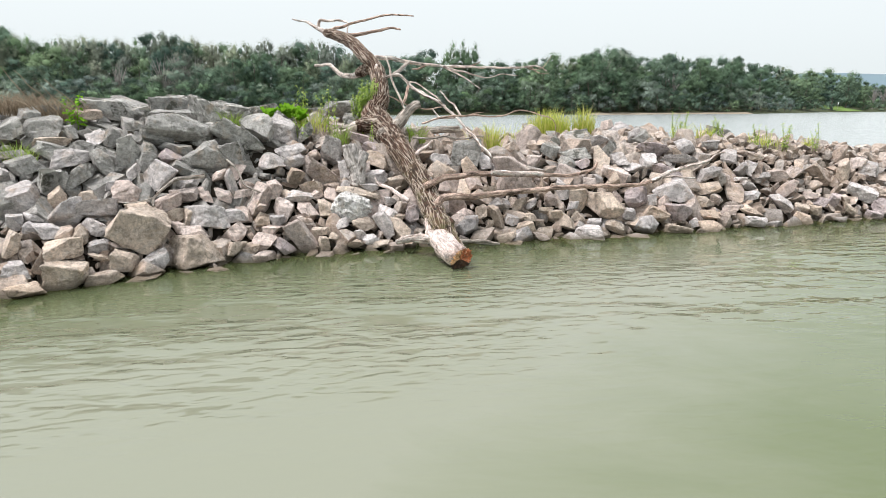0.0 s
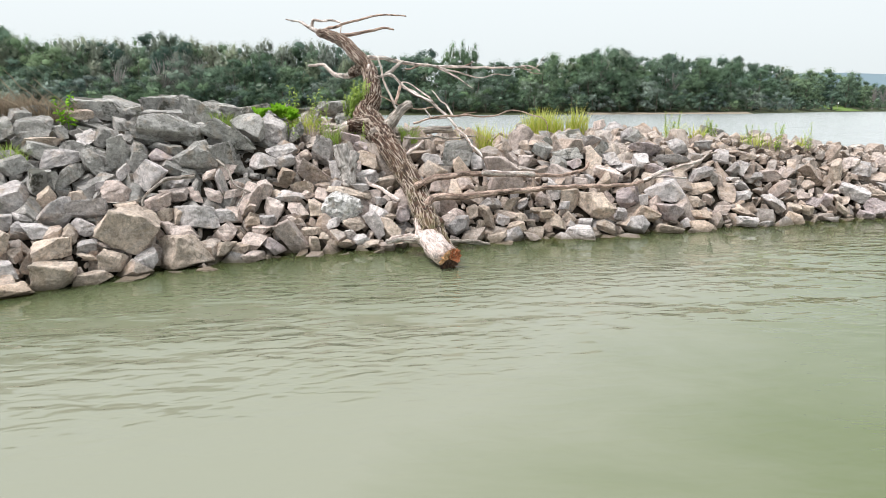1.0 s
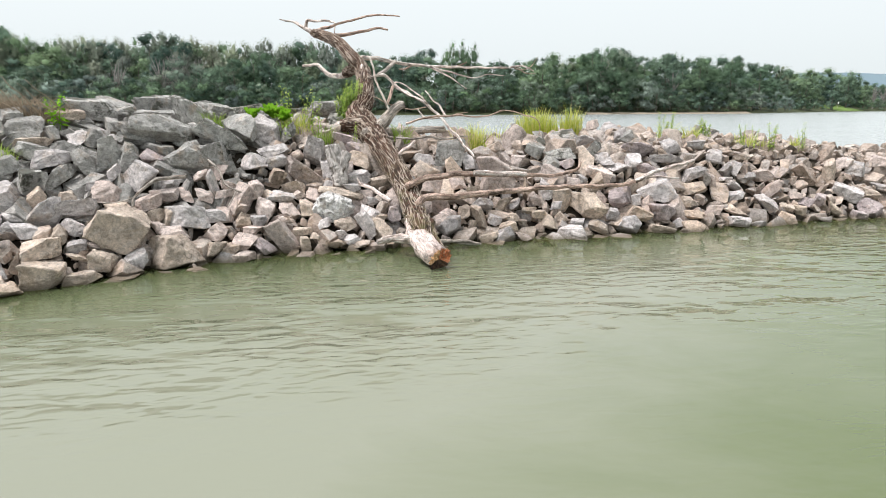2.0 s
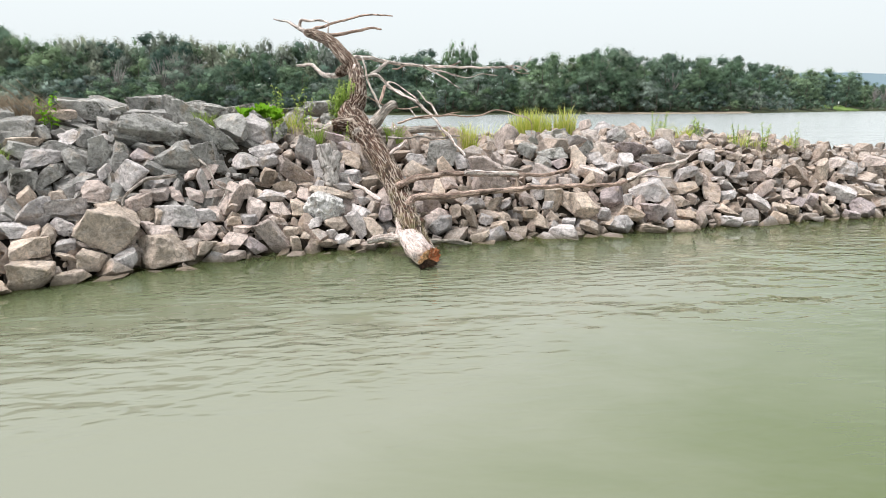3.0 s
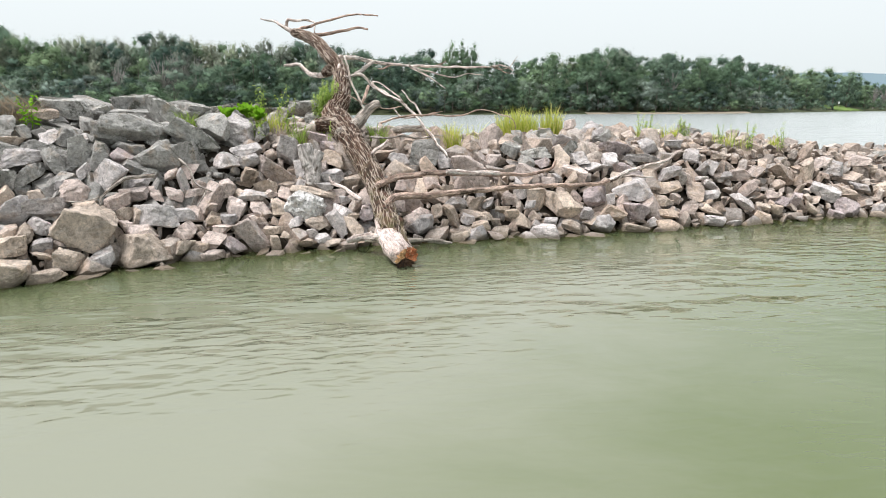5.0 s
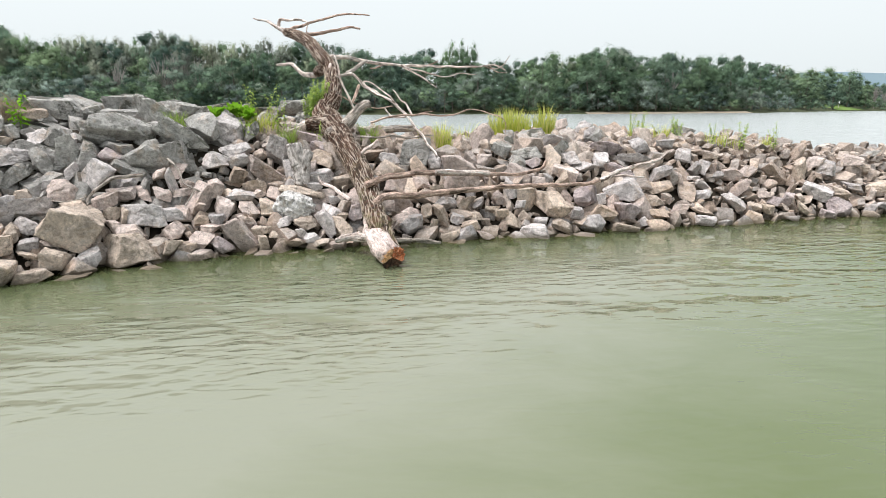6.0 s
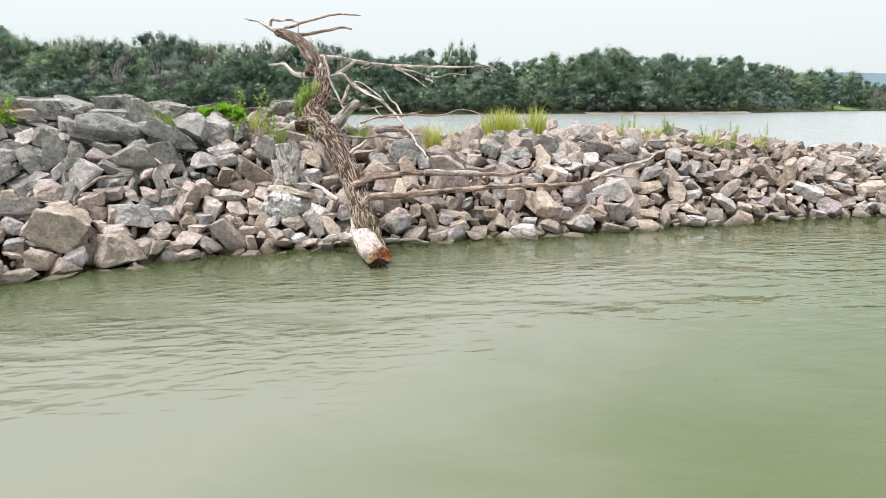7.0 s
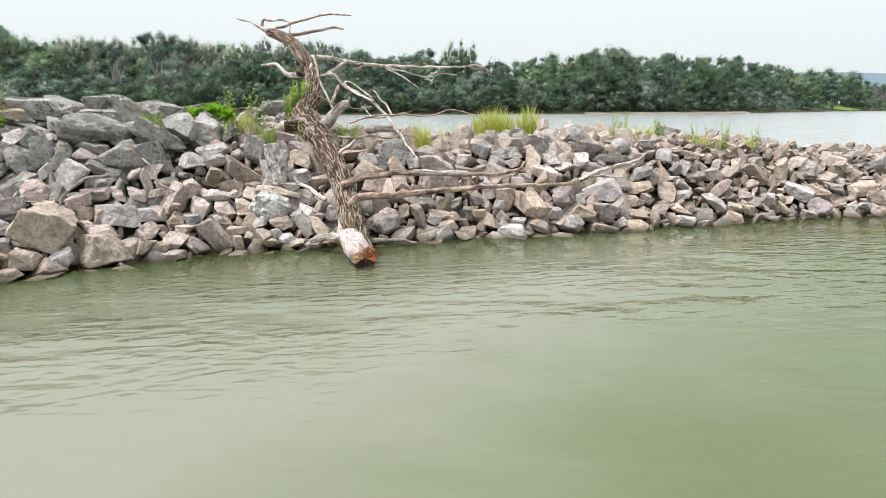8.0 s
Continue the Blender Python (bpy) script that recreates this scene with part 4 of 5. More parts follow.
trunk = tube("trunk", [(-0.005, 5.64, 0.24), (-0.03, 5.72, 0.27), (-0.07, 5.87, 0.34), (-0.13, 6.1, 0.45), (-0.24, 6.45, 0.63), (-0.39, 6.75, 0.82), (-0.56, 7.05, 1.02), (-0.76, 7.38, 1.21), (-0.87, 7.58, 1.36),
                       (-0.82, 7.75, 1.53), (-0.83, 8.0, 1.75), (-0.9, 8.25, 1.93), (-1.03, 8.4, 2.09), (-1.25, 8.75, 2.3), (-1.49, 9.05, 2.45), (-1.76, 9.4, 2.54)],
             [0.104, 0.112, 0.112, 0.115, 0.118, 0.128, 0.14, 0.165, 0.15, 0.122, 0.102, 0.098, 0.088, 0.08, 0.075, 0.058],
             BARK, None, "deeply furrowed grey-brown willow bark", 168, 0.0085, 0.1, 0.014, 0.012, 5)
trunk.parent = tree
trunk.matrix_parent_inverse = Matrix.Translation(tree.location).inverted()

butt = limb("stripped_butt", [(-0.1, 5.9, 0.33), (-0.06, 5.74, 0.24), (-0.025, 5.63, 0.195), (0.035, 5.47, 0.15), (0.13, 5.275, 0.105)], 0.104, 0.12, CREAM, 48, label="pale wood stripped of its bark", wander=0.012, knobs=0.22, seed=7)
limb("bark_flap", [(-0.02, 5.86, 0.37), (0.025, 5.72, 0.31), (0.06, 5.57, 0.255)], 0.06, 0.03, BARK, 24, label="ragged bark above the stripped wood", knobs=0.4, seed=6)
limb("bark_flap", [(-0.1, 5.84, 0.345), (-0.09, 5.72, 0.29), (-0.05, 5.63, 0.255)], 0.055, 0.012, BARK, 20, label="torn bark edge", knobs=0.5, seed=14)
limb("bark_flap", [(0.045, 5.8, 0.33), (0.085, 5.66, 0.255), (0.14, 5.53, 0.19), (0.195, 5.41, 0.145)], 0.055, 0.02, BARK, 20, label="torn bark edge", knobs=0.5, seed=15)
limb("bark_flap", [(-0.015, 5.76, 0.315), (0.015, 5.66, 0.265), (0.03, 5.58, 0.235)], 0.045, 0.01, BARK, 20, label="torn bark edge", knobs=0.6, seed=16)
limb("bark_flap", [(0.0, 5.74, 0.325), (0.035, 5.6, 0.272), (0.075, 5.5, 0.24), (0.115, 5.42, 0.205)], 0.04, 0.01, BARK, 20, label="torn bark edge", knobs=0.6, seed=17)
limb("bark_flap", [(-0.06, 5.76, 0.31), (-0.04, 5.64, 0.275), (-0.005, 5.56, 0.25)], 0.045, 0.01, BARK, 20, label="torn bark edge", knobs=0.6, seed=18)
limb("bark_strip", [(-0.1, 5.7, 0.25), (-0.135, 5.8, 0.32), (-0.165, 5.91, 0.395), (-0.19, 6.04, 0.47)], 0.03, 0.012, CREAM, 12, label="long pale tear in the bark", wander=0.0, knobs=0.12, seed=8)
limb("root_spur", [(-0.05, 5.62, 0.2), (-0.18, 5.7, 0.19), (-0.33, 5.8, 0.155), (-0.47, 5.87, 0.105)], 0.065, 0.028, BARE, 14, label="pale bare root spur", knobs=0.5, seed=9)


def break_face(name, centre, axis, wide, high, cup, lo, hi, material, label, seed):
    """A splintered end face: a fan from lo to hi degrees round the axis, hollow in the middle and jagged at the rim."""
    a = Vector(axis).normalized()
    u = Vector((0, 0, 1)).cross(a).normalized()
    v = a.cross(u)
    verts, grain = [], []
    rings, steps = 9, 44
    for i in range(rings + 1):
        for j in range(steps + 1):
            t = radians(lo + (hi - lo) * j / steps)
            q = i / rings
            r = q * (1 + 0.09 * noise.noise(Vector((t * 3, seed, 0)))) * (1 + (0.16 * noise.noise(Vector((t * 9, seed, 4))) if i == rings else 0))
            out = cup * q * q + 0.02 * noise.noise(Vector((math.cos(t) * q * 5, math.sin(t) * q * 5, seed)))
            if i == rings:
                out += 0.035 * abs(noise.noise(Vector((t * 7, seed, 1)))) - 0.015
            p = Vector(centre) + u * math.cos(t) * r * wide + v * math.sin(t) * r * high + a * out
            verts.append(p)
            grain.append((math.cos(t) * r * wide, math.sin(t) * r * high, out * 2))
    w = steps + 1
    faces = [(i * w + j, i * w + j + 1, (i + 1) * w + j + 1, (i + 1) * w + j) for i in range(rings) for j in range(steps)]
    ob = mesh_object(name, verts, faces, material, None, label, sharp=40)
    at = ob.data.attributes.new("grainline", "FLOAT_VECTOR", "POINT")
    at.data.foreach_set("vector", np.array(grain, dtype=np.float32).ravel())
    ob.parent = butt


# seen from the end: 0 degrees is towards the open water's side, 90 is up
end_at, end_axis = (0.158, 5.228, 0.088), (0.6, -0.73, -0.32)
break_face("splintered_rim", end_at, end_axis, 0.122, 0.126, 0.03, -22, 100, ORANGE, "orange splintered break", 3)
break_face("heartwood_face", end_at, end_axis, 0.122, 0.126, 0.03, 100, 196, HEART, "tan cut heartwood of the break", 3)
break_face("wet_underside", end_at, end_axis, 0.122, 0.126, 0.03, 196, 338, DARKWOOD, "dark lower edge of the break", 3)

limb("stub", [(-0.78, 7.36, 1.24), (-0.95, 7.33, 1.25), (-1.06, 7.33, 1.235)], 0.1, 0.07, BARK, 30, knobs=0.3, seed=11)
limb("broken_stub_end", [(-1.0, 7.33, 1.24), (-1.13, 7.33, 1.22), (-1.23, 7.33, 1.2)], 0.055, 0.03, BARE, 14, label="orange broken end of a stub", knobs=0.5, seed=12)
limb("pale_scar", [(-0.9, 8.16, 1.90), (-0.885, 8.15, 1.95), (-0.88, 8.16, 2.0)], 0.035, 0.02, CREAM, 10, label="pale scar in the bark", seed=13)

limb("limb", [(-1.74, 9.38, 2.53), (-1.92, 9.5, 2.63), (-2.09, 9.6, 2.72), (-2.34, 9.7, 2.78)], 0.042, 0.01, BARE, 12, label="bleached bare limb", seed=20)
limb("limb", [(-1.9, 9.5, 2.63), (-1.87, 9.5, 2.73), (-1.72, 9.45, 2.73), (-1.52, 9.4, 2.7), (-1.42, 9.35, 2.67), (-1.43, 9.3, 2.53)], 0.026, 0.01, BARE, 10, seed=21)
limb("limb", [(-1.67, 9.3, 2.57), (-1.41, 9.2, 2.63), (-1.14, 9.0, 2.67), (-0.88, 8.85, 2.71), (-0.53, 8.75, 2.71), (-0.41, 8.7, 2.68)], 0.024, 0.008, TWIGWOOD, 10, seed=22)
limb("limb", [(-1.44, 9.0, 2.46), (-1.23, 9.1, 2.49), (-0.96, 9.25, 2.56), (-0.79, 9.35, 2.6), (-0.64, 9.4, 2.59)], 0.03, 0.014, TWIGWOOD, 10, seed=23)
limb("limb", [(-0.95, 8.3, 1.96), (-1.1, 8.7, 1.97), (-1.24, 9.0, 1.94)], 0.085, 0.062, BARK, 30, seed=24)
limb("limb", [(-1.2, 8.95, 1.945), (-1.35, 9.3, 1.92), (-1.6, 9.7, 1.95), (-1.74, 9.8, 2.05), (-1.85, 9.85, 2.11), (-2.07, 9.9, 2.1)], 0.05, 0.02, BARE, 12, label="peeling bleached limb", seed=25)
long_limb = limb("limb", [(-0.99, 8.4, 2.08), (-0.86, 8.5, 2.12), (-0.63, 8.6, 2.09), (-0.43, 8.7, 2.06), (-0.13, 8.8, 2.03), (0.4, 8.9, 2.02), (0.97, 9.0, 2.02), (1.38, 9.1, 2.04), (1.54, 9.1, 1.97)], 0.036, 0.008, BARE, 12, label="long bare limb reaching over the bank", seed=26)
limb("twig", [(0.01, 8.8, 2.02), (0.25, 8.7, 1.88), (0.39, 8.65, 1.8), (0.53, 8.6, 1.7)], 0.017, 0.006, BARE, 7, long_limb, seed=27)
limb("twig", [(0.05, 8.8, 2.0), (0.33, 8.85, 1.93), (0.61, 8.9, 1.87), (0.86, 8.95, 1.91), (1.1, 9.0, 1.9)], 0.014, 0.005, BARE, 7, long_limb, seed=28)
limb("twig", [(1.2, 9.05, 2.03), (1.36, 9.1, 1.99), (1.5, 9.12, 2.03), (1.6, 9.1, 2.18)], 0.01, 0.003, TWIGWOOD, 6, long_limb, seed=29)
limb("twig", [(1.3, 9.07, 2.03), (1.42, 9.05, 1.95), (1.57, 9.05, 1.93)], 0.009, 0.003, TWIGWOOD, 6, long_limb, seed=30)
limb("twig", [(0.4, 8.9, 2.03), (0.5, 8.9, 2.06), (0.54, 8.88, 2.09)], 0.012, 0.006, TWIGWOOD, 6, long_limb, seed=31)
limb("twig", [(-0.2, 8.8, 2.04), (-0.35, 8.9, 2.0), (-0.45, 8.95, 1.99)], 0.016, 0.008, TWIGWOOD, 6, long_limb, seed=32)
front_limb = limb("limb", [(-0.82, 7.95, 1.8), (-0.62, 8.0, 1.86), (-0.5, 8.0, 1.79), (-0.4, 7.98, 1.68), (-0.15, 7.9, 1.57), (0.04, 7.8, 1.45), (0.22, 7.5, 1.27), (0.41, 7.05, 1.06), (0.55, 6.75, 0.89)], 0.022, 0.014, BARE, 12, label="bleached limb propped on the stones", seed=33)
limb("twig", [(-0.65, 8.0, 1.86), (-0.54, 8.3, 1.97), (-0.46, 8.6, 2.07)], 0.026, 0.022, GREYWOOD, 9, front_limb, seed=34)
limb("twig", [(0.03, 7.82, 1.46), (-0.08, 7.95, 1.57), (-0.25, 8.1, 1.68), (-0.36, 8.15, 1.76), (-0.45, 8.2, 1.78)], 0.013, 0.007, BARE, 7, front_limb, seed=35)
limb("twig", [(-0.45, 8.2, 1.775), (-0.41, 8.1, 1.72), (-0.21, 7.95, 1.6)], 0.011, 0.014, BARE, 7, front_limb, seed=36)
limb("twig", [(0.23, 7.6, 1.33), (0.15, 7.75, 1.48), (0.07, 7.8, 1.52), (0.01, 7.9, 1.6), (-0.04, 7.95, 1.66)], 0.015, 0.008, BARE, 7, front_limb, seed=37)
limb("twig", [(0.15, 7.65, 1.32), (-0.05, 7.7, 1.33), (-0.13, 7.75, 1.42)], 0.014, 0.009, BARE, 7, front_limb, seed=38)
hang = limb("limb", [(-0.69, 7.4, 2.04), (-0.64, 7.35, 1.94), (-0.62, 7.3, 1.79), (-0.57, 7.3, 1.66), (-0.5, 7.3, 1.51), (-0.46, 7.3, 1.43)], 0.011, 0.015, BARE, 8, seed=39)
limb("twig", [(-0.43, 7.6, 1.7), (-0.46, 7.4, 1.58), (-0.49, 7.32, 1.48)], 0.02, 0.018, TWIGWOOD, 7, hang, seed=40)
back_limb = limb("limb", [(-0.72, 7.1, 1.12), (-0.58, 7.3, 1.22), (-0.46, 7.38, 1.36), (-0.38, 7.45, 1.45), (-0.3, 7.5, 1.48)], 0.085, 0.05, GREYWOOD, 18, label="thick weathered broken limb", seed=41, knobs=0.35)
limb("twig", [(-0.66, 7.35, 1.58), (-0.46, 7.4, 1.49), (-0.26, 7.5, 1.43), (-0.02, 7.6, 1.45)], 0.007, 0.007, TWIGWOOD, 6, back_limb, seed=42)
low_a = limb("limb", [(-0.177, 6.128, 0.649), (0.035, 6.369, 0.707), (0.238, 6.514, 0.716), (0.421, 6.613, 0.726), (0.712, 6.659, 0.708), (1.013, 6.753, 0.699), (1.295, 6.894, 0.671), (1.594, 6.988, 0.680), (1.801, 7.082, 0.728), (1.856, 7.129, 0.802)], 0.037, 0.016, TWIGWOOD, 14, label="low grey limb lying along the stones", seed=43)
limb("bare_patch", [(0.543, 6.566, 0.736), (0.872, 6.687, 0.713), (1.154, 6.800, 0.694)], 0.034, 0.03, BARE, 12, low_a, "pale patch without bark", 0.01, 0.1, 44)
low_b = limb("limb", [(-0.071, 5.915, 0.485), (0.016, 6.108, 0.514), (0.238, 6.272, 0.514), (0.440, 6.343, 0.529), (0.703, 6.398, 0.544), (0.964, 6.539, 0.544), (1.235, 6.632, 0.552), (1.581, 6.772, 0.552), (1.907, 6.912, 0.539), (2.252, 7.005, 0.539), (2.552, 7.146, 0.580)], 0.042, 0.02, TWIGWOOD, 16, label="long low grey limb lying along the stones", seed=45)
limb("twig", [(2.533, 7.137, 0.576), (2.758, 7.193, 0.674), (3.019, 7.268, 0.739), (3.309, 7.379, 0.805), (3.411, 7.426, 0.870), (3.542, 7.473, 0.898)], 0.03, 0.011, BARE, 9, low_b, seed=46)
limb("twig", [(2.571, 7.155, 0.590), (2.804, 7.174, 0.627), (2.925, 7.146, 0.623), (3.056, 7.118, 0.613)], 0.018, 0.009, BARE, 8, low_b, seed=47)

# ---- driftwood ----
def driftwood(name, label, category, lines, material, sides=10):
    ob = thing(name, label, category, lines[0][0][0])
    for i, (pts, r0, r1, seed) in enumerate(lines):
        n = len(pts) - 1
        p = tube("stem" if i == 0 else "fork", pts, [r0 + (r1 - r0) * k / n for k in range(n + 1)], material, None, "", sides, 0.02, 0.4, 0, 0.025, seed)
        p.parent = ob
        p.matrix_parent_inverse = Matrix.Translation(ob.location).inverted()
    return ob


driftwood("driftwood_stick", "short bleached white stick leaning on the stones", "driftwood", [
    ([(-0.36, 6.12, 0.49), (-0.5, 6.22, 0.565), (-0.65, 6.34, 0.625), (-0.72, 6.38, 0.645)], 0.024, 0.017, 60), ([(-0.70, 6.37, 0.635), (-0.725, 6.37, 0.67), (-0.735, 6.38, 0.71)], 0.018, 0.008, 61)], CREAM)
driftwood("driftwood_branch", "dark forked dry branch lying on the stones", "driftwood", [
    ([(-2.349, 5.8, 0.785), (-2.479, 5.73, 0.775), (-2.583, 5.67, 0.765), (-2.639, 5.58, 0.715), (-2.69, 5.5, 0.655)], 0.02, 0.014, 62), ([(-2.68, 5.51, 0.665), (-2.702, 5.44, 0.615), (-2.685, 5.38, 0.55)], 0.014, 0.011, 63),
    ([(-2.687, 5.47, 0.63), (-2.779, 5.39, 0.604), (-2.9, 5.33, 0.6), (-2.965, 5.31, 0.605)], 0.008, 0.004, 64)], GREYWOOD)
driftwood("driftwood_root", "twisted white root lying on the stones", "driftwood", [
    ([(-0.3, 6.72, 0.93), (-0.25, 6.72, 0.99), (-0.18, 6.74, 1.03), (-0.12, 6.76, 1.08)], 0.022, 0.014, 65)], CREAM)
driftwood("driftwood_log", "grey barkless log lying across the crest", "driftwood", [
    ([(-0.5, 7.75, 1.14), (-0.25, 7.9, 1.15), (0.0, 8.0, 1.16), (0.22, 8.1, 1.17)], 0.055, 0.045, 66)], GREYWOOD, 14)
driftwood("driftwood_branch", "thin grey dry branch arching over the stones", "driftwood", [
    ([(-0.25, 7.2, 1.26), (0.04, 7.3, 1.33), (0.34, 7.4, 1.35), (0.71, 7.5, 1.345), (0.94, 7.6, 1.4), (1.19, 7.6, 1.38), (1.36, 7.5, 1.29), (1.4, 7.45, 1.12)], 0.013, 0.005, 67), ([(0.3, 7.4, 1.35), (0.42, 7.38, 1.38), (0.5, 7.36, 1.39)], 0.008, 0.003, 68)], TWIGWOOD, 8)
driftwood("driftwood_branch", "thin grey dry branch lying among the stones", "driftwood", [
    ([(-0.35, 7.0, 1.1), (-0.05, 7.1, 1.1), (0.25, 7.2, 1.09), (0.5, 7.3, 1.1)], 0.014, 0.008, 69)], GREYWOOD, 8)
driftwood("driftwood_branch", "thin pale dry twig lying on the stones", "driftwood", [
    ([(-2.228, 6.1, 0.922), (-2.116, 6.042, 0.812), (-2.019, 5.975, 0.703), (-1.909, 5.959, 0.636), (-1.811, 5.943, 0.569)], 0.013, 0.007, 70), ([(-1.909, 5.957, 0.63), (-1.918, 5.856, 0.547), (-1.947, 5.765, 0.48)], 0.009, 0.005, 71)], GREYWOOD, 8)
driftwood("driftwood_branch", "thin pale dry twig lying on the stones", "driftwood", [
    ([(-0.15, 5.85, 0.09), (0.15, 5.95, 0.1), (0.4, 6.05, 0.06), (0.55, 6.08, 0.03)], 0.024, 0.012, 72)], GREYWOOD, 8)
driftwood("driftwood_plank", "short brown splinter of wood at the waterline", "driftwood", [
    ([(0.3, 6.02, 0.075), (0.45, 6.05, 0.06), (0.6, 6.08, 0.035)], 0.022, 0.014, 73)], GREYWOOD, 8)

stone(-1.385, 8.2, 1.43, 0.46, 0.36, 0.26, -10, LICHEN, 93)
stone(-1.15, 7.75, 1.28, 0.3, 0.25, 0.2, 10, LICHEN)
stone(-1.62, 7.6, 1.32, 0.34, 0.28, 0.2, -8, GREY)
for x, y, z, w, h, r in ((-4.35, 7.9, 1.42, 0.6, 0.3, 6), (-3.75, 8.3, 1.42, 0.7, 0.26, -4), (-3.1, 8.0, 1.4, 0.6, 0.26, 5), (-2.75, 7.8, 1.38, 0.5, 0.25, -8), (-2.4, 7.9, 1.38, 0.55, 0.24, 4), (-2.05, 7.7, 1.36, 0.5, 0.24, 10), (-1.75, 8.1, 1.36, 0.5, 0.24, -5), (-3.4, 7.3, 1.31, 0.5, 0.26, 4), (-3.95, 7.3, 1.31, 0.5, 0.26, -6), (-3.05, 7.3, 1.32, 0.45, 0.24, 8), (-3.75, 7.35, 1.37, 0.4, 0.24, -3)):
    stone(x, y, z, w, 0.4, h, r, LICHEN)

for x, y, w, d, h, m in ((-2.6, 4.72, 0.4, 0.2, 0.07, TAN), (-2.05, 5.02, 0.34, 0.18, 0.07, TAN), (-1.2, 5.55, 0.3, 0.16, 0.08, PINK), (-0.6, 5.7, 0.26, 0.16, 0.09, TAN), (0.75, 6.1, 0.3, 0.16, 0.07, TAN), (2.0, 6.42, 0.3, 0.18, 0.07, PINK), (3.2, 6.8, 0.3, 0.16, 0.07, TAN)):
    stone(x, y + 0.16, -0.012, w * 0.85, d, h, 0, m)

# mid-sized stones wedged between the large ones of the upper slope
rng = np.random.RandomState(21)
for k in range(34):
    x = rng.uniform(-4.6, -1.7)
    y = float(np.interp(x, SHORE_X, SHORE_Y)) + float(np.interp(x, CREST_X, CREST_W)) * rng.uniform(0.62, 1.15)
    w = rng.uniform(0.16, 0.28)
    stone(x, y, bank_height(x, y) - 0.1, w, w, w * rng.uniform(0.6, 0.85), rng.uniform(-25, 25), LICHEN if k % 3 else GREY)

# a weathered stump set upright between the stones
stump = thing("stump", "weathered grey split stump standing between the stones", "stump", (-0.98, 6.3, 0.62))
for i, (pts, r0, r1) in enumerate((([(-0.95, 6.52, 0.6), (-0.96, 6.54, 0.74), (-0.985, 6.56, 0.88), (-1.03, 6.6, 1.03)], 0.085, 0.075),
                                   ([(-0.94, 6.52, 0.62), (-0.93, 6.54, 0.76), (-0.91, 6.56, 0.88), (-0.88, 6.6, 0.96)], 0.08, 0.055),
                                   ([(-1.0, 6.52, 0.8), (-1.05, 6.56, 0.94), (-1.09, 6.6, 1.03)], 0.06, 0.03))):
    n = len(pts) - 1
    p = tube("stem" if i == 0 else "split_side", pts, [r0 + (r1 - r0) * k / n for k in range(n + 1)], SILVER, None, "", 30, 0.02, 0.3, 0.0015, 0.012, 80 + i)
    p.parent = stump
    p.matrix_parent_inverse = Matrix.Translation(stump.location).inverted()


# ---- plants on the crest ----
def blades(rng, count, width, height, lean=0.5, wide=0.006, depth=0.6, at=None):
    v, f = [], []
    for _ in range(count):
        a, q = rng.uniform(0, 2 * math.pi), rng.uniform(0, 1) ** 0.6
        root = np.array((math.cos(a) * q * width / 2, math.sin(a) * q * width / 2 * depth, -0.03))
        if at is not None:
            root[2] = bank_height(at[0] + root[0], at[1] + root[1]) - 0.05 - at[2]
        h = height * rng.uniform(0.3, 1.0) * (1 - 0.3 * q)
        b = a + rng.normal(0, 0.8)
        bend = np.array((math.cos(b), math.sin(b), 0)) * h * lean * rng.uniform(0.2, 1.0)
        c = rng.uniform(0, math.pi)
        side = np.array((math.cos(c), math.sin(c), 0)) * wide * rng.uniform(0.6, 1.3)
        k = len(v)
        for t in (0.0, 0.35, 0.7):
            p = root + np.array((0, 0, h * t)) + bend * t * t
            v += [p - side * (1 - 0.6 * t), p + side * (1 - 0.6 * t)]
        v.append(root + np.array((0, 0, h * 0.94)) + bend)
        f += [(k, k + 1, k + 3, k + 2), (k + 2, k + 3, k + 5, k + 4), (k + 4, k + 5, k + 6)]
    return v, f


def rooted(x, y, z, height):
    """Down to the bank, keeping the tip where it is."""
    base = min(z, bank_height(x, y) - 0.05)
    return base, height + z - base


def grass_tuft(x, y, z, width, height, count, seed, material=GRASS, label="tuft of tall yellow-green grass growing between the stones", lean=0.9, wide=0.0036):
    z, height = rooted(x, y, z, height)
    v, f = blades(np.random.RandomState(seed), count, width, height, lean, wide, 0.6, (x, y, z))
    ob = mesh_object("grass_tuft", v, f, material)
    ob.location = (x, y, z)
    return tagged(ob, label, "grass", "grass on the bank")


def leafy_stem(rng, root, height, leaves, size, v, f, lean=0.2, droop=0.3):
    b = rng.uniform(0, 2 * math.pi)
    bend = np.array((math.cos(b), math.sin(b), 0)) * height * lean
    line = [root + np.array((0, 0, height * t)) + bend * t * t for t in np.linspace(0, 1, 7)]
    for i in range(leaves):
        t = 0.12 + 0.88 * (i + rng.uniform(0, 0.8)) / leaves
        p = root + np.array((0, 0, height * t)) + bend * t * t
        a = i * 2.4 + rng.normal(0, 0.4)
        out = np.array((math.cos(a), math.sin(a), rng.uniform(-droop, 0.6)))
        out /= np.linalg.norm(out)
        s = size * rng.uniform(0.6, 1.2) * (1.1 - 0.5 * t)
        side = np.cross(out, (0, 0, 1)) * s * 0.26
        k = len(v)
        v += [p, p + out * s * 0.5 - side + (0, 0, 0.012), p + out * s * 0.5 + side + (0, 0, 0.012), p + out * s - np.array((0, 0, s * 0.25))]
        f += [(k, k + 1, k + 3, k + 2)]
    return line


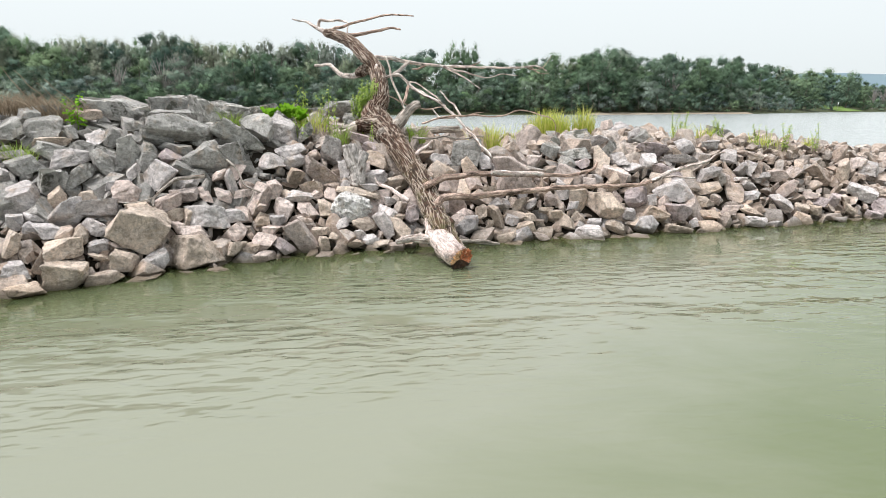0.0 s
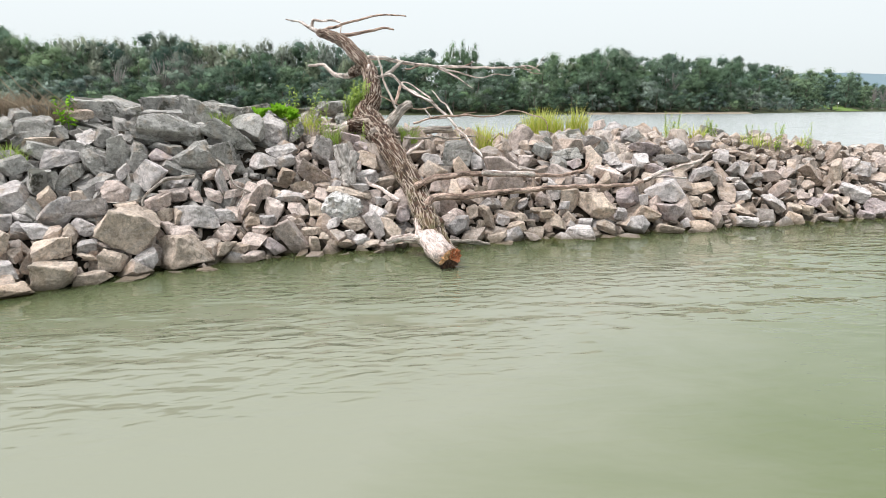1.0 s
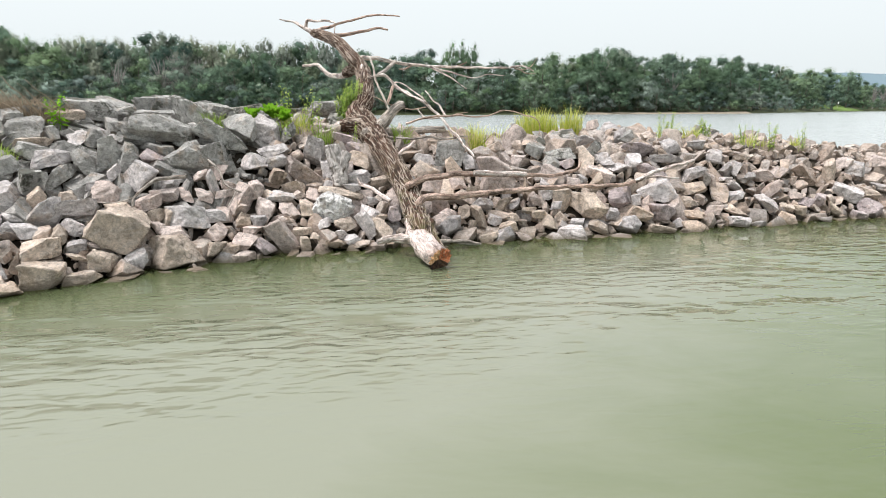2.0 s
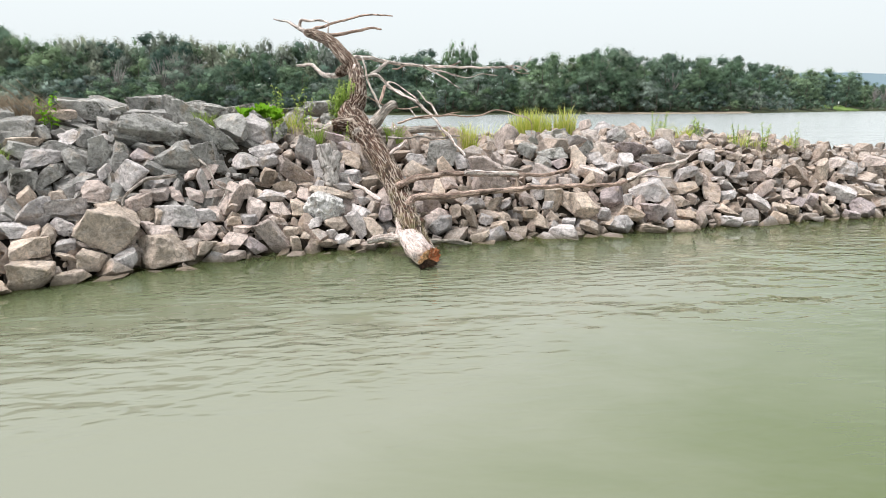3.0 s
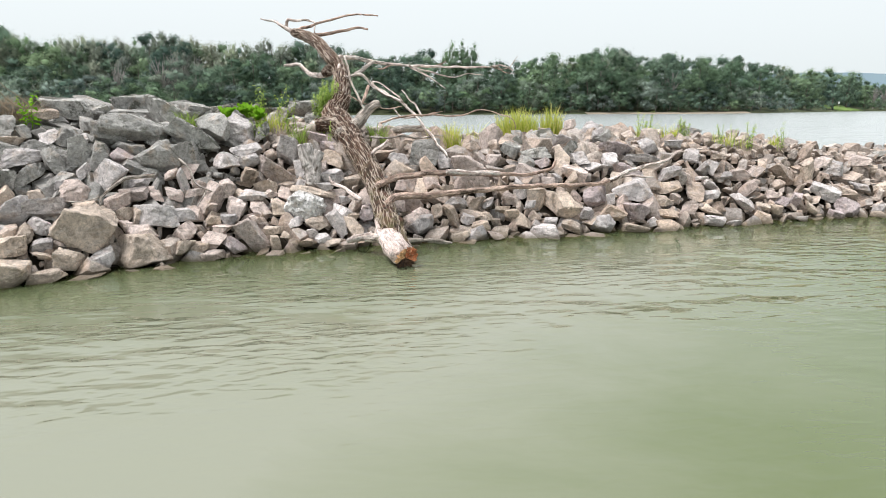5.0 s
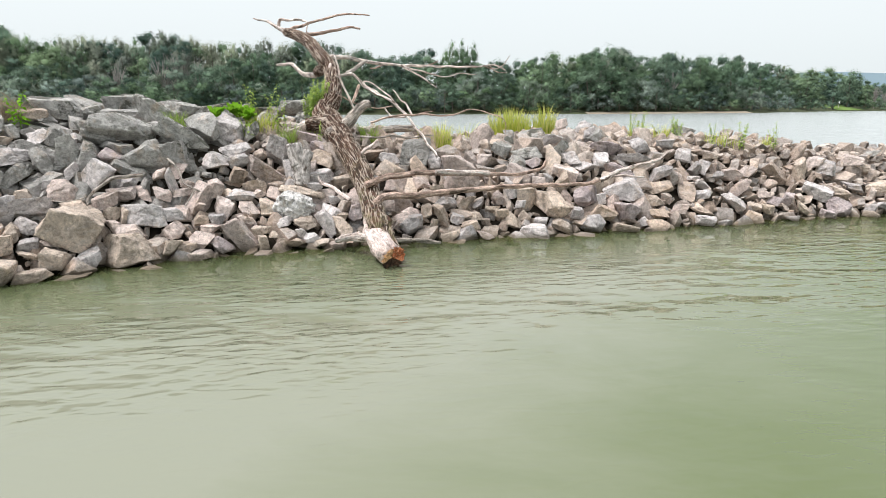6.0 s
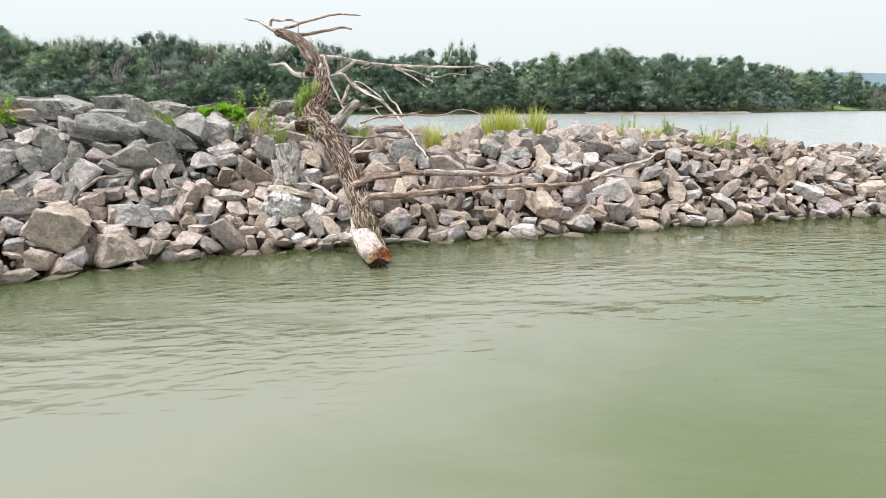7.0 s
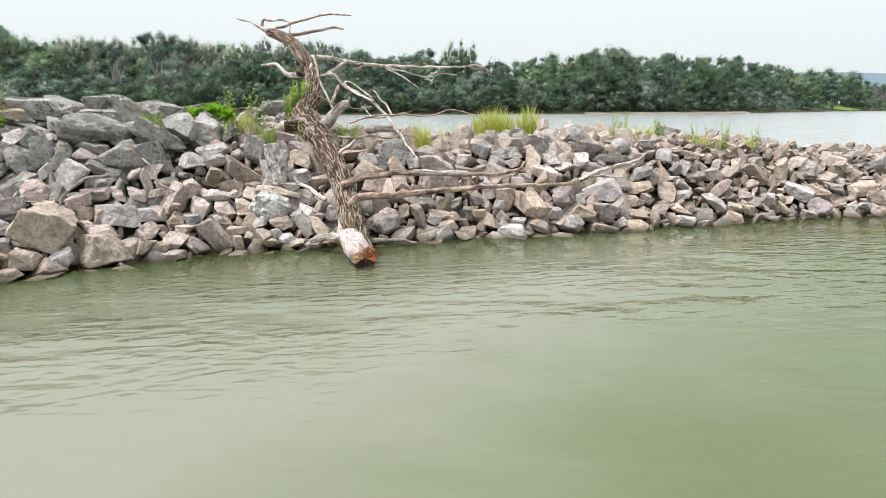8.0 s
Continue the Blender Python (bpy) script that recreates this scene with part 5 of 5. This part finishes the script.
def weed(x, y, z, stems, width, height, leaves, size, seed, label="leafy green weed growing between the stones", material=WEED, name="weed", category="weed", lean=0.2):
    rng = np.random.RandomState(seed)
    z, height = rooted(x, y, z, height)
    ob = thing(name, label, category, (x, y, z), "weeds on the bank")
    v, f = [], []
    for i in range(stems):
        root = np.array((rng.uniform(-0.5, 0.5) * width, rng.uniform(-0.3, 0.3) * width, -0.03))
        line = leafy_stem(rng, root, height * rng.uniform(0.6, 1.0), leaves, size, v, f, lean)
        tube("stem", line, [0.004 - 0.0004 * k for k in range(7)], material, ob, "", 5, 0.08, 0.0)
    mesh_object("foliage", v, f, material, ob)
    return ob


def broad_leaf_plant(x, y, z, leaves, size, seed):
    rng = np.random.RandomState(seed)
    z = min(z, bank_height(x, y) + 0.08)
    ob = thing("broad_leaf_plant", "bright green plant with broad ruffled leaves among the stones", "plant", (x, y, z), "weeds on the bank")
    for i in range(leaves):
        a = i * 2.39996 + rng.normal(0, 0.3)
        up = rng.uniform(0.5, 1.7)
        out = np.array((math.cos(a), math.sin(a) * 0.8, 0.0))
        side = np.array((-math.sin(a), math.cos(a), 0))
        v, f, s = [], [], size * rng.uniform(0.75, 1.15)
        for k in range(9):
            t = k / 8
            wid = s * 0.42 * math.sin(math.pi * min(1, t * 0.93 + 0.06)) ** 0.7
            mid = out * s * (0.1 + t * 0.75) + np.array((0, 0, s * up * (t - 0.42 * t * t)))
            for q in (-1, -0.5, 0, 0.5, 1):
                v.append(mid + side * wid * q + np.array((0, 0, abs(q) * wid * 0.3 + 0.022 * math.sin(k * 2.3 + q * 4 + i))))
        f = [(k * 5 + j, k * 5 + j + 1, (k + 1) * 5 + j + 1, (k + 1) * 5 + j) for k in range(8) for j in range(4)]
        mesh_object("leaf", v, f, BURDOCK, ob)
    return ob


grass_tuft(1.66, 9.4, 0.98, 0.66, 0.56, 1000, 1, lean=0.32)
grass_tuft(2.2, 9.4, 0.98, 0.34, 0.6, 420, 2, lean=0.3)
grass_tuft(0.6, 7.5, 0.98, 0.26, 0.4, 330, 3, lean=0.38)
grass_tuft(0.45, 7.85, 1.12, 0.3, 0.2, 90, 4)
grass_tuft(-0.33, 7.6, 1.20, 0.22, 0.2, 110, 5, WEED, "small green grass tuft between the stones")
grass_tuft(-4.0, 5.6, 1.0, 0.34, 0.15, 260, 6, WEED, "low green grass tuft between the stones", 0.7, 0.004)
grass_tuft(-2.35, 6.7, 1.34, 0.24, 0.15, 130, 7, WEED, "small bright green grass tuft between the stones")
grass_tuft(-1.55, 7.15, 1.35, 0.35, 0.2, 160, 8, GRASS, "yellow-green grass tuft between the stones")
grass_tuft(-1.2, 7.0, 1.22, 0.2, 0.16, 90, 9, WEED, "small green grass tuft between the stones")
grass_tuft(3.45, 8.65, 1.14, 0.3, 0.2, 90, 10)
grass_tuft(3.75, 8.6, 1.1, 0.24, 0.22, 90, 11)
grass_tuft(4.6, 8.5, 1.04, 0.5, 0.12, 90, 12, lean=0.5)
grass_tuft(5.35, 8.75, 1.02, 0.16, 0.1, 50, 13)
grass_tuft(0.95, 8.1, 1.20, 0.3, 0.14, 60, 14)
weed(3.45, 8.7, 1.06, 6, 0.26, 0.36, 26, 0.055, 21)
weed(4.1, 8.9, 1.06, 6, 0.22, 0.3, 26, 0.055, 22)
weed(4.65, 8.45, 1.0, 5, 0.5, 0.25, 22, 0.045, 23)
weed(4.85, 8.45, 1.0, 3, 0.1, 0.38, 30, 0.055, 33)
weed(5.4, 8.65, 1.0, 3, 0.1, 0.26, 22, 0.045, 24)
weed(-3.87, 6.3, 1.42, 2, 0.1, 0.36, 22, 0.1, 25, "slender bright green sapling on the crest", BURDOCK)
weed(-1.56, 7.15, 1.30, 7, 0.45, 0.46, 18, 0.07, 26)
weed(-1.3, 7.25, 1.30, 5, 0.4, 0.32, 16, 0.06, 27)
weed(-1.0, 7.65, 1.30, 30, 0.26, 0.52, 85, 0.05, 28, "dense green young willow bush behind the trunk", WEED, "bush", "bush", 0.12)
weed(-1.66, 6.85, 1.20, 4, 0.2, 0.2, 10, 0.06, 29)
weed(-0.9, 7.15, 1.15, 2, 0.2, 0.2, 10, 0.05, 30)
broad_leaf_plant(-1.8, 7.1, 1.35, 20, 0.15, 31)
broad_leaf_plant(-1.68, 7.05, 1.33, 12, 0.12, 34)
broad_leaf_plant(-2.02, 7.0, 1.34, 6, 0.12, 32)

# ---- flood wrack: dry reeds and sticks on the crest ----
for x, y, z, w, h, n, s in ((-4.7, 6.45, 1.45, 0.6, 0.34, 500, 41), (-4.38, 6.5, 1.45, 0.5, 0.32, 420, 42), (-4.12, 6.5, 1.45, 0.45, 0.3, 380, 44), (-5.05, 6.3, 1.45, 0.6, 0.34, 420, 43)):
    v, f = blades(np.random.RandomState(s), n, w, h, 1.6, 0.004, 0.8, (x, y, z))
    ob = mesh_object("dry_reed_tuft", v, f, STRAW)
    ob.location = (x, y, z)
    tagged(ob, "tangled heap of dry brown reeds and flood wrack on the crest", "dry reeds", "flood wrack")
for i, pts in enumerate(([(-4.0, 6.0, 1.4), (-4.15, 5.95, 1.62), (-4.33, 5.9, 1.95)], [(-3.9, 6.1, 1.4), (-4.02, 6.05, 1.58), (-4.2, 6.0, 1.8)],
                         [(-3.75, 6.1, 1.42), (-3.9, 6.05, 1.56), (-4.0, 6.0, 1.68)], [(-3.7, 6.15, 1.42), (-3.78, 6.1, 1.55), (-3.95, 6.05, 1.72)], [(-4.1, 6.0, 1.45), (-4.3, 5.95, 1.55), (-4.5, 5.9, 1.6)])):
    driftwood("dry_stalk", "bare dry stalk sticking out of the reed heap", "dry stalk", [(pts, 0.008, 0.003, 90 + i)], STRAW, 6)


# ---- woods on the far bank ----

bm = bmesh.new()
bmesh.ops.create_icosphere(bm, subdivisions=1, radius=1.0)
bm.verts.index_update()
ball_v = np.array([v.co[:] for v in bm.verts])
ball_f = [tuple(v.index for v in t.verts) for t in bm.faces]
bm.free()


def wood_tree(name, label, material, seed, wide, low, lobes, cards, card, ragged=0.16, limbs=7, limb_material=LIMB, group="woods on the far bank", tall=0.85, slim=False):
    """A tree one metre high: a forked trunk and a crown of boughs, each with its clumps of leaf sprays; scaled when it is set."""
    rng = np.random.RandomState(seed)
    ob = thing(name, label, "bush" if name == "shrub" else "tree", (0, 0, 0), group)
    lines = [([(0, 0, -0.02), (rng.normal(0, 0.02), 0, 0.3), (rng.normal(0, 0.03), rng.normal(0, 0.02), 0.62), (0, 0, 0.9)], 0.016, 0.003)]
    boughs = []
    for i in range(lobes):
        t = (i + rng.uniform(0.1, 0.9)) / lobes
        z = low + (0.9 - low) * t
        env = math.sin(math.pi * min(1, 0.2 + 0.72 * (1 - t))) ** (0.5 if slim else 0.75)
        a = i * 2.39996 + rng.normal(0, 0.5)
        q = rng.uniform(0.35, 1) * wide / 2 * env
        r = (0.1 + 0.13 * wide) * rng.uniform(0.75, 1.3) * (0.5 + 0.6 * env)
        boughs.append((np.array((math.cos(a) * q, math.sin(a) * q, z)), r))
    clumps = []
    for c, r in boughs:
        for _ in range(7):
            d = rng.normal(size=3)
            d[2] = abs(d[2]) * 0.9 - 0.25
            d += 0.6 * np.array((c[0], c[1], 0)) / (wide / 2)
            d /= np.linalg.norm(d)
            clumps.append((c + d * r * rng.uniform(0.45, 0.95) * (1, 1, tall), r * rng.uniform(0.34, 0.62), d))
    for c, r in boughs[:limbs]:
        lines.append(([(0, 0, max(0.05, c[2] * 0.45)), tuple(c * (0.5, 0.5, 0.75)), tuple(c)], 0.009, 0.003))
    if not cards:
        for c, r, d in clumps[::2]:
            lines.append(([(0, 0, max(0.1, c[2] * 0.5)), tuple(c * (0.45, 0.45, 0.8)), tuple(c + (0, 0, r * 0.8))], 0.006, 0.0015))
    v, f = [], []
    for pts, r0, r1 in lines:
        line, rad = catmull(pts, [r0 + (r1 - r0) * k / (len(pts) - 1) for k in range(len(pts))], 0.16)
        k0 = len(v)
        for p, r in zip(line, rad):
            for j in range(5):
                v.append(p + np.array((math.cos(j * 1.2566) * r, math.sin(j * 1.2566) * r, 0)))
        for i in range(len(line) - 1):
            f += [(k0 + i * 5 + j, k0 + i * 5 + (j + 1) % 5, k0 + (i + 1) * 5 + (j + 1) % 5, k0 + (i + 1) * 5 + j) for j in range(5)]
        if k0:
            # the limb grows out of the stem
            near = min(range(stem_end), key=lambda i: np.linalg.norm(v[i] - v[k0]))
            f += [(near, k0 + j, k0 + (j + 1) % 5) for j in range(5)]
        else:
            stem_end = len(v)
    mesh_object("trunk", v, f, limb_material, ob)
    if cards:
        per = cards // len(clumps)
        V, N = [], []
        cores, normals = [], []
        for c, r, lobe in clumps:
            # the dense twigs and leaves inside the clump
            shift = Vector(rng.uniform(-50, 50, 3))
            lump = np.array([x * (0.36 + 0.2 * noise.noise(Vector(x * 1.7) + shift)) for x in ball_v])
            cores.append(lump * r * (1, 1, tall) + c)
            normals.append(0.35 * ball_v + 0.65 * lobe)
            # leaf sprays that stand out of it
            d = rng.normal(size=(per, 3))
            d /= np.linalg.norm(d, axis=1)[:, None]
            rad = r * (1.0 + rng.normal(0, ragged, per) - 0.5 * rng.uniform(0, 1, per) ** 1.5)
            p = c + d * rad[:, None] * (1, 1, tall)
            u = np.cross(d, rng.normal(size=(per, 3)))
            u /= np.linalg.norm(u, axis=1)[:, None]
            w = np.cross(d + rng.normal(0, 0.3, (per, 3)), u)
            w /= np.linalg.norm(w, axis=1)[:, None]
            s = (card * rng.uniform(0.55, 1.15, per))[:, None]
            V.append(np.stack((p - u * s, p + u * s - w * s * 0.4, p + u * s * 0.2 + w * s * 0.75 + d * s * 0.25), axis=1))
            N.append(np.repeat(0.35 * d + 0.65 * lobe + (0, 0, 0.1) + rng.normal(0, 0.08, (per, 3)), 3, axis=0))
        V, N = np.concatenate(V), np.concatenate(N)
        # every spray faces out of its clump
        face = np.cross(V[:, 1] - V[:, 0], V[:, 2] - V[:, 0])
        wrong = (face * N[::3]).sum(axis=1) < 0
        V[wrong] = V[wrong][:, ::-1]
        V = V.reshape(-1, 3)
        F = [tuple(t) for t in np.arange(len(V)).reshape(-1, 3)]
        F += [tuple(i + len(V) + k * len(ball_v) for i in t) for k in range(len(clumps)) for t in ball_f]
        V, N = np.vstack((V, *cores)), np.vstack((N, *normals))
        V[:, 2] /= V[:, 2].max()
        crown = mesh_object("crown", V, F, material, ob)
        N /= np.linalg.norm(N, axis=1)[:, None]
        crown.data.normals_split_custom_set_from_vertices([tuple(map(float, x)) for x in N])
    return ob


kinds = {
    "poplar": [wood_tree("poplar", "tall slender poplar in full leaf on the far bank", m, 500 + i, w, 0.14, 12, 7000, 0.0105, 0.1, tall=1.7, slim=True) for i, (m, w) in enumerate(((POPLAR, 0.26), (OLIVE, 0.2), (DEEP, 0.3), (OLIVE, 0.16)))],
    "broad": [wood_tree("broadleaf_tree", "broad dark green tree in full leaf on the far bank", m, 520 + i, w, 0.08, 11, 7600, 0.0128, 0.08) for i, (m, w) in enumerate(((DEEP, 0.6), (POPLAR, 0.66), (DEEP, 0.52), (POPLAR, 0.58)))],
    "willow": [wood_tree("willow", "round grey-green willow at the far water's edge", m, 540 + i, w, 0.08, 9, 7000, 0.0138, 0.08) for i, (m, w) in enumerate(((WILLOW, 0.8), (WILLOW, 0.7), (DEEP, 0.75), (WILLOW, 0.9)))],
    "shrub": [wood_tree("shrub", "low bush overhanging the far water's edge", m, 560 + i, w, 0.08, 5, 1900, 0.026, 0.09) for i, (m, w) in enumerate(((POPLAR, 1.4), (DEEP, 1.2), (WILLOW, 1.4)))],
    "bare": [wood_tree("dead_tree", "leafless grey tree among the woods", LIMB, 580 + i, 0.4, 0.3, 10, 0, 0.02, limbs=10, limb_material=DEADLIMB) for i in range(2)],
}
# the skyline of the woods: sideways ratio and rise ratio from the clip's start
LEVEL = radians(13.5)
SKYLINE_X = (-140, 0, 40, 90, 150, 210, 260, 300, 350, 420, 470, 540, 600, 640, 700, 760, 790, 815, 835, 850, 900, 960, 1005, 1040, 1070, 1105, 1130, 1170, 1210, 1250, 1290, 1340, 1375, 1400, 1440, 1475, 1497, 1515, 1568, 1720)
SKYLINE_Y = (45, 48, 55, 68, 68, 66, 70, 61, 72, 80, 73, 75, 80, 93, 93, 92, 78, 71, 76, 108, 112, 106, 106, 86, 82, 95, 112, 97, 104, 97, 105, 118, 118, 126, 140, 146, 123, 146, 146, 150)
LENS = 784 / math.tan(radians(37))


def rise(v):
    v = (441 - v) / LENS
    return (v * math.cos(LEVEL) - math.sin(LEVEL)) / (math.cos(LEVEL) + v * math.sin(LEVEL))


rng = np.random.RandomState(77)
used = set()


def plant_tree(kind, pick, px, top, off, stretch=1.0, clear=True):
    if clear and 1474 < px < 1524 and off < 15:
        return
    u = (px - 784) / LENS / 1.03
    y = 120.0
    for _ in range(25):
        y = 0.5 * y + 0.5 * (far_shore(u * y) + off)
    h = 1.44 + rise(top) * y - (0.4 if off < 6 else 1.0)
    src = kinds[kind][pick % len(kinds[kind])]
    ground = 0.35 if off < 6 else 1.0
    m = Matrix.Translation((u * y, y, ground)) @ Matrix.Rotation(rng.uniform(0, 6.28), 4, "Z") @ Matrix.Diagonal((h * stretch, h * stretch, h, 1))
    if (kind, pick % len(kinds[kind])) in used:
        copy_thing(src, m @ Matrix.Diagonal((1 / src.scale.x, 1 / src.scale.y, 1 / src.scale.z, 1)))
    else:
        used.add((kind, pick % len(kinds[kind])))
        src.matrix_basis = m


def sky(px):
    return float(np.interp(px, SKYLINE_X, SKYLINE_Y)) - 5


k = 0
for px in np.concatenate((np.arange(-130, 640, 14.0), np.arange(640, 1710, 19.0))):
    px += rng.uniform(-6, 6)
    if 765 < px < 850:
        continue
    kind = "poplar" if (px < 640 and k % 4) or k % 5 == 0 else "broad"
    plant_tree(kind, (1, 3, 0, 1, 3, 2)[k % 6] if kind == "poplar" else int(rng.randint(4)), px, sky(px) + rng.uniform(-5, 11), rng.uniform(20, 34), rng.uniform(0.9, 1.15))
    k += 1
for px in np.arange(-120, 1710, 27.0):
    px += rng.uniform(-8, 8)
    top = sky(px) + (197 - sky(px)) * rng.uniform(0.12, 0.34)
    plant_tree("poplar" if k % 2 and px < 640 else "broad", int(rng.randint(4)), px, top, rng.uniform(11, 18))
    k += 1
for px in np.arange(-120, 1710, 30.0):
    px += rng.uniform(-9, 9)
    top = sky(px) + (197 - sky(px)) * rng.uniform(0.3, 0.7)
    plant_tree("willow" if k % 3 else "broad", int(rng.randint(4)), px, top, rng.uniform(5, 9))
    k += 1
for px in np.arange(-110, 1700, 19.0):
    px += rng.uniform(-8, 8)
    top = 200 - (200 - sky(px)) * rng.uniform(0.22, 0.46)
    plant_tree("shrub", int(rng.randint(3)), px, top, rng.uniform(3.6, 5))
for px in np.arange(-120, 1700, 36.0):
    plant_tree("shrub", int(rng.randint(3)), px + rng.uniform(-8, 8), 200 - (200 - sky(px)) * rng.uniform(0.3, 0.42), rng.uniform(20, 28))
for px in np.arange(-120, 1700, 40.0):
    plant_tree("shrub", int(rng.randint(3)), px + rng.uniform(-8, 8), 200 - (200 - sky(px)) * rng.uniform(0.36, 0.55), rng.uniform(9.5, 13))
for i, (px, top, off, wide) in enumerate(((1045, 86, 9, 1.0), (1085, 82, 11, 1.05), (1175, 95, 8, 0.9), (1235, 102, 8, 1.0), (1340, 118, 8, 1.1), (1420, 132, 7, 1.2), (1290, 108, 8, 1.0), (960, 108, 8, 1.0), (890, 118, 7, 1.0))):
    plant_tree("broad", i, px, top, off, wide)
for i, (px, top, off) in enumerate(((803, 72, 16), (829, 69, 15), (1497, 121, 7))):
    plant_tree("poplar", 0 if i < 2 else 2, px, top, off, 0.85 if i < 2 else 1.25, False)
for px in np.arange(1425, 1720, 17.0):
    plant_tree("broad", int(px), px, sky(px) + rng.uniform(6, 16) - (18 if px < 1480 else 0), rng.uniform(22, 30), 1.1, False)
    plant_tree("shrub", int(px), px + 6, 172, rng.uniform(17, 20), 1.2, False)
for px, top, off in ((215, 104, 9), (292, 98, 9), (322, 92, 10), (352, 100, 9), (1187, 122, 8), (1060, 100, 9), (1545, 150, 8), (1562, 152, 8)):
    plant_tree("bare", int(px) % 2, px, top, off, 1.3)

# a small white board on a post by the lone poplar on the meadow
marker = thing("river_marker", "small white board on a post on the grassy far bank", "sign", (147.5, 226.0, 0.9))
post = []
for z in (0.0, 2.6):
    post += [(math.cos(k * 1.0472) * 0.06, math.sin(k * 1.0472) * 0.06, z) for k in range(6)]
mesh_object("post", post, [(k, (k + 1) % 6, 6 + (k + 1) % 6, 6 + k) for k in range(6)] + [tuple(range(6, 12))], DEADLIMB, marker)
bm = bmesh.new()
bmesh.ops.create_cube(bm, size=1.0, matrix=Matrix.Translation((0, -0.1, 2.2)) @ Matrix.Diagonal((0.5, 0.05, 0.8, 1)))
bmesh.ops.bevel(bm, geom=bm.edges[:], offset=0.015, segments=1, affect="EDGES")
board = bpy.data.meshes.new("board")
bm.to_mesh(board)
bm.free()
board.materials.append(plain_material("white_board", (0.76, 0.76, 0.74), (0.82, 0.82, 0.8), 3.0, 0.6))
new("board", board).parent = marker
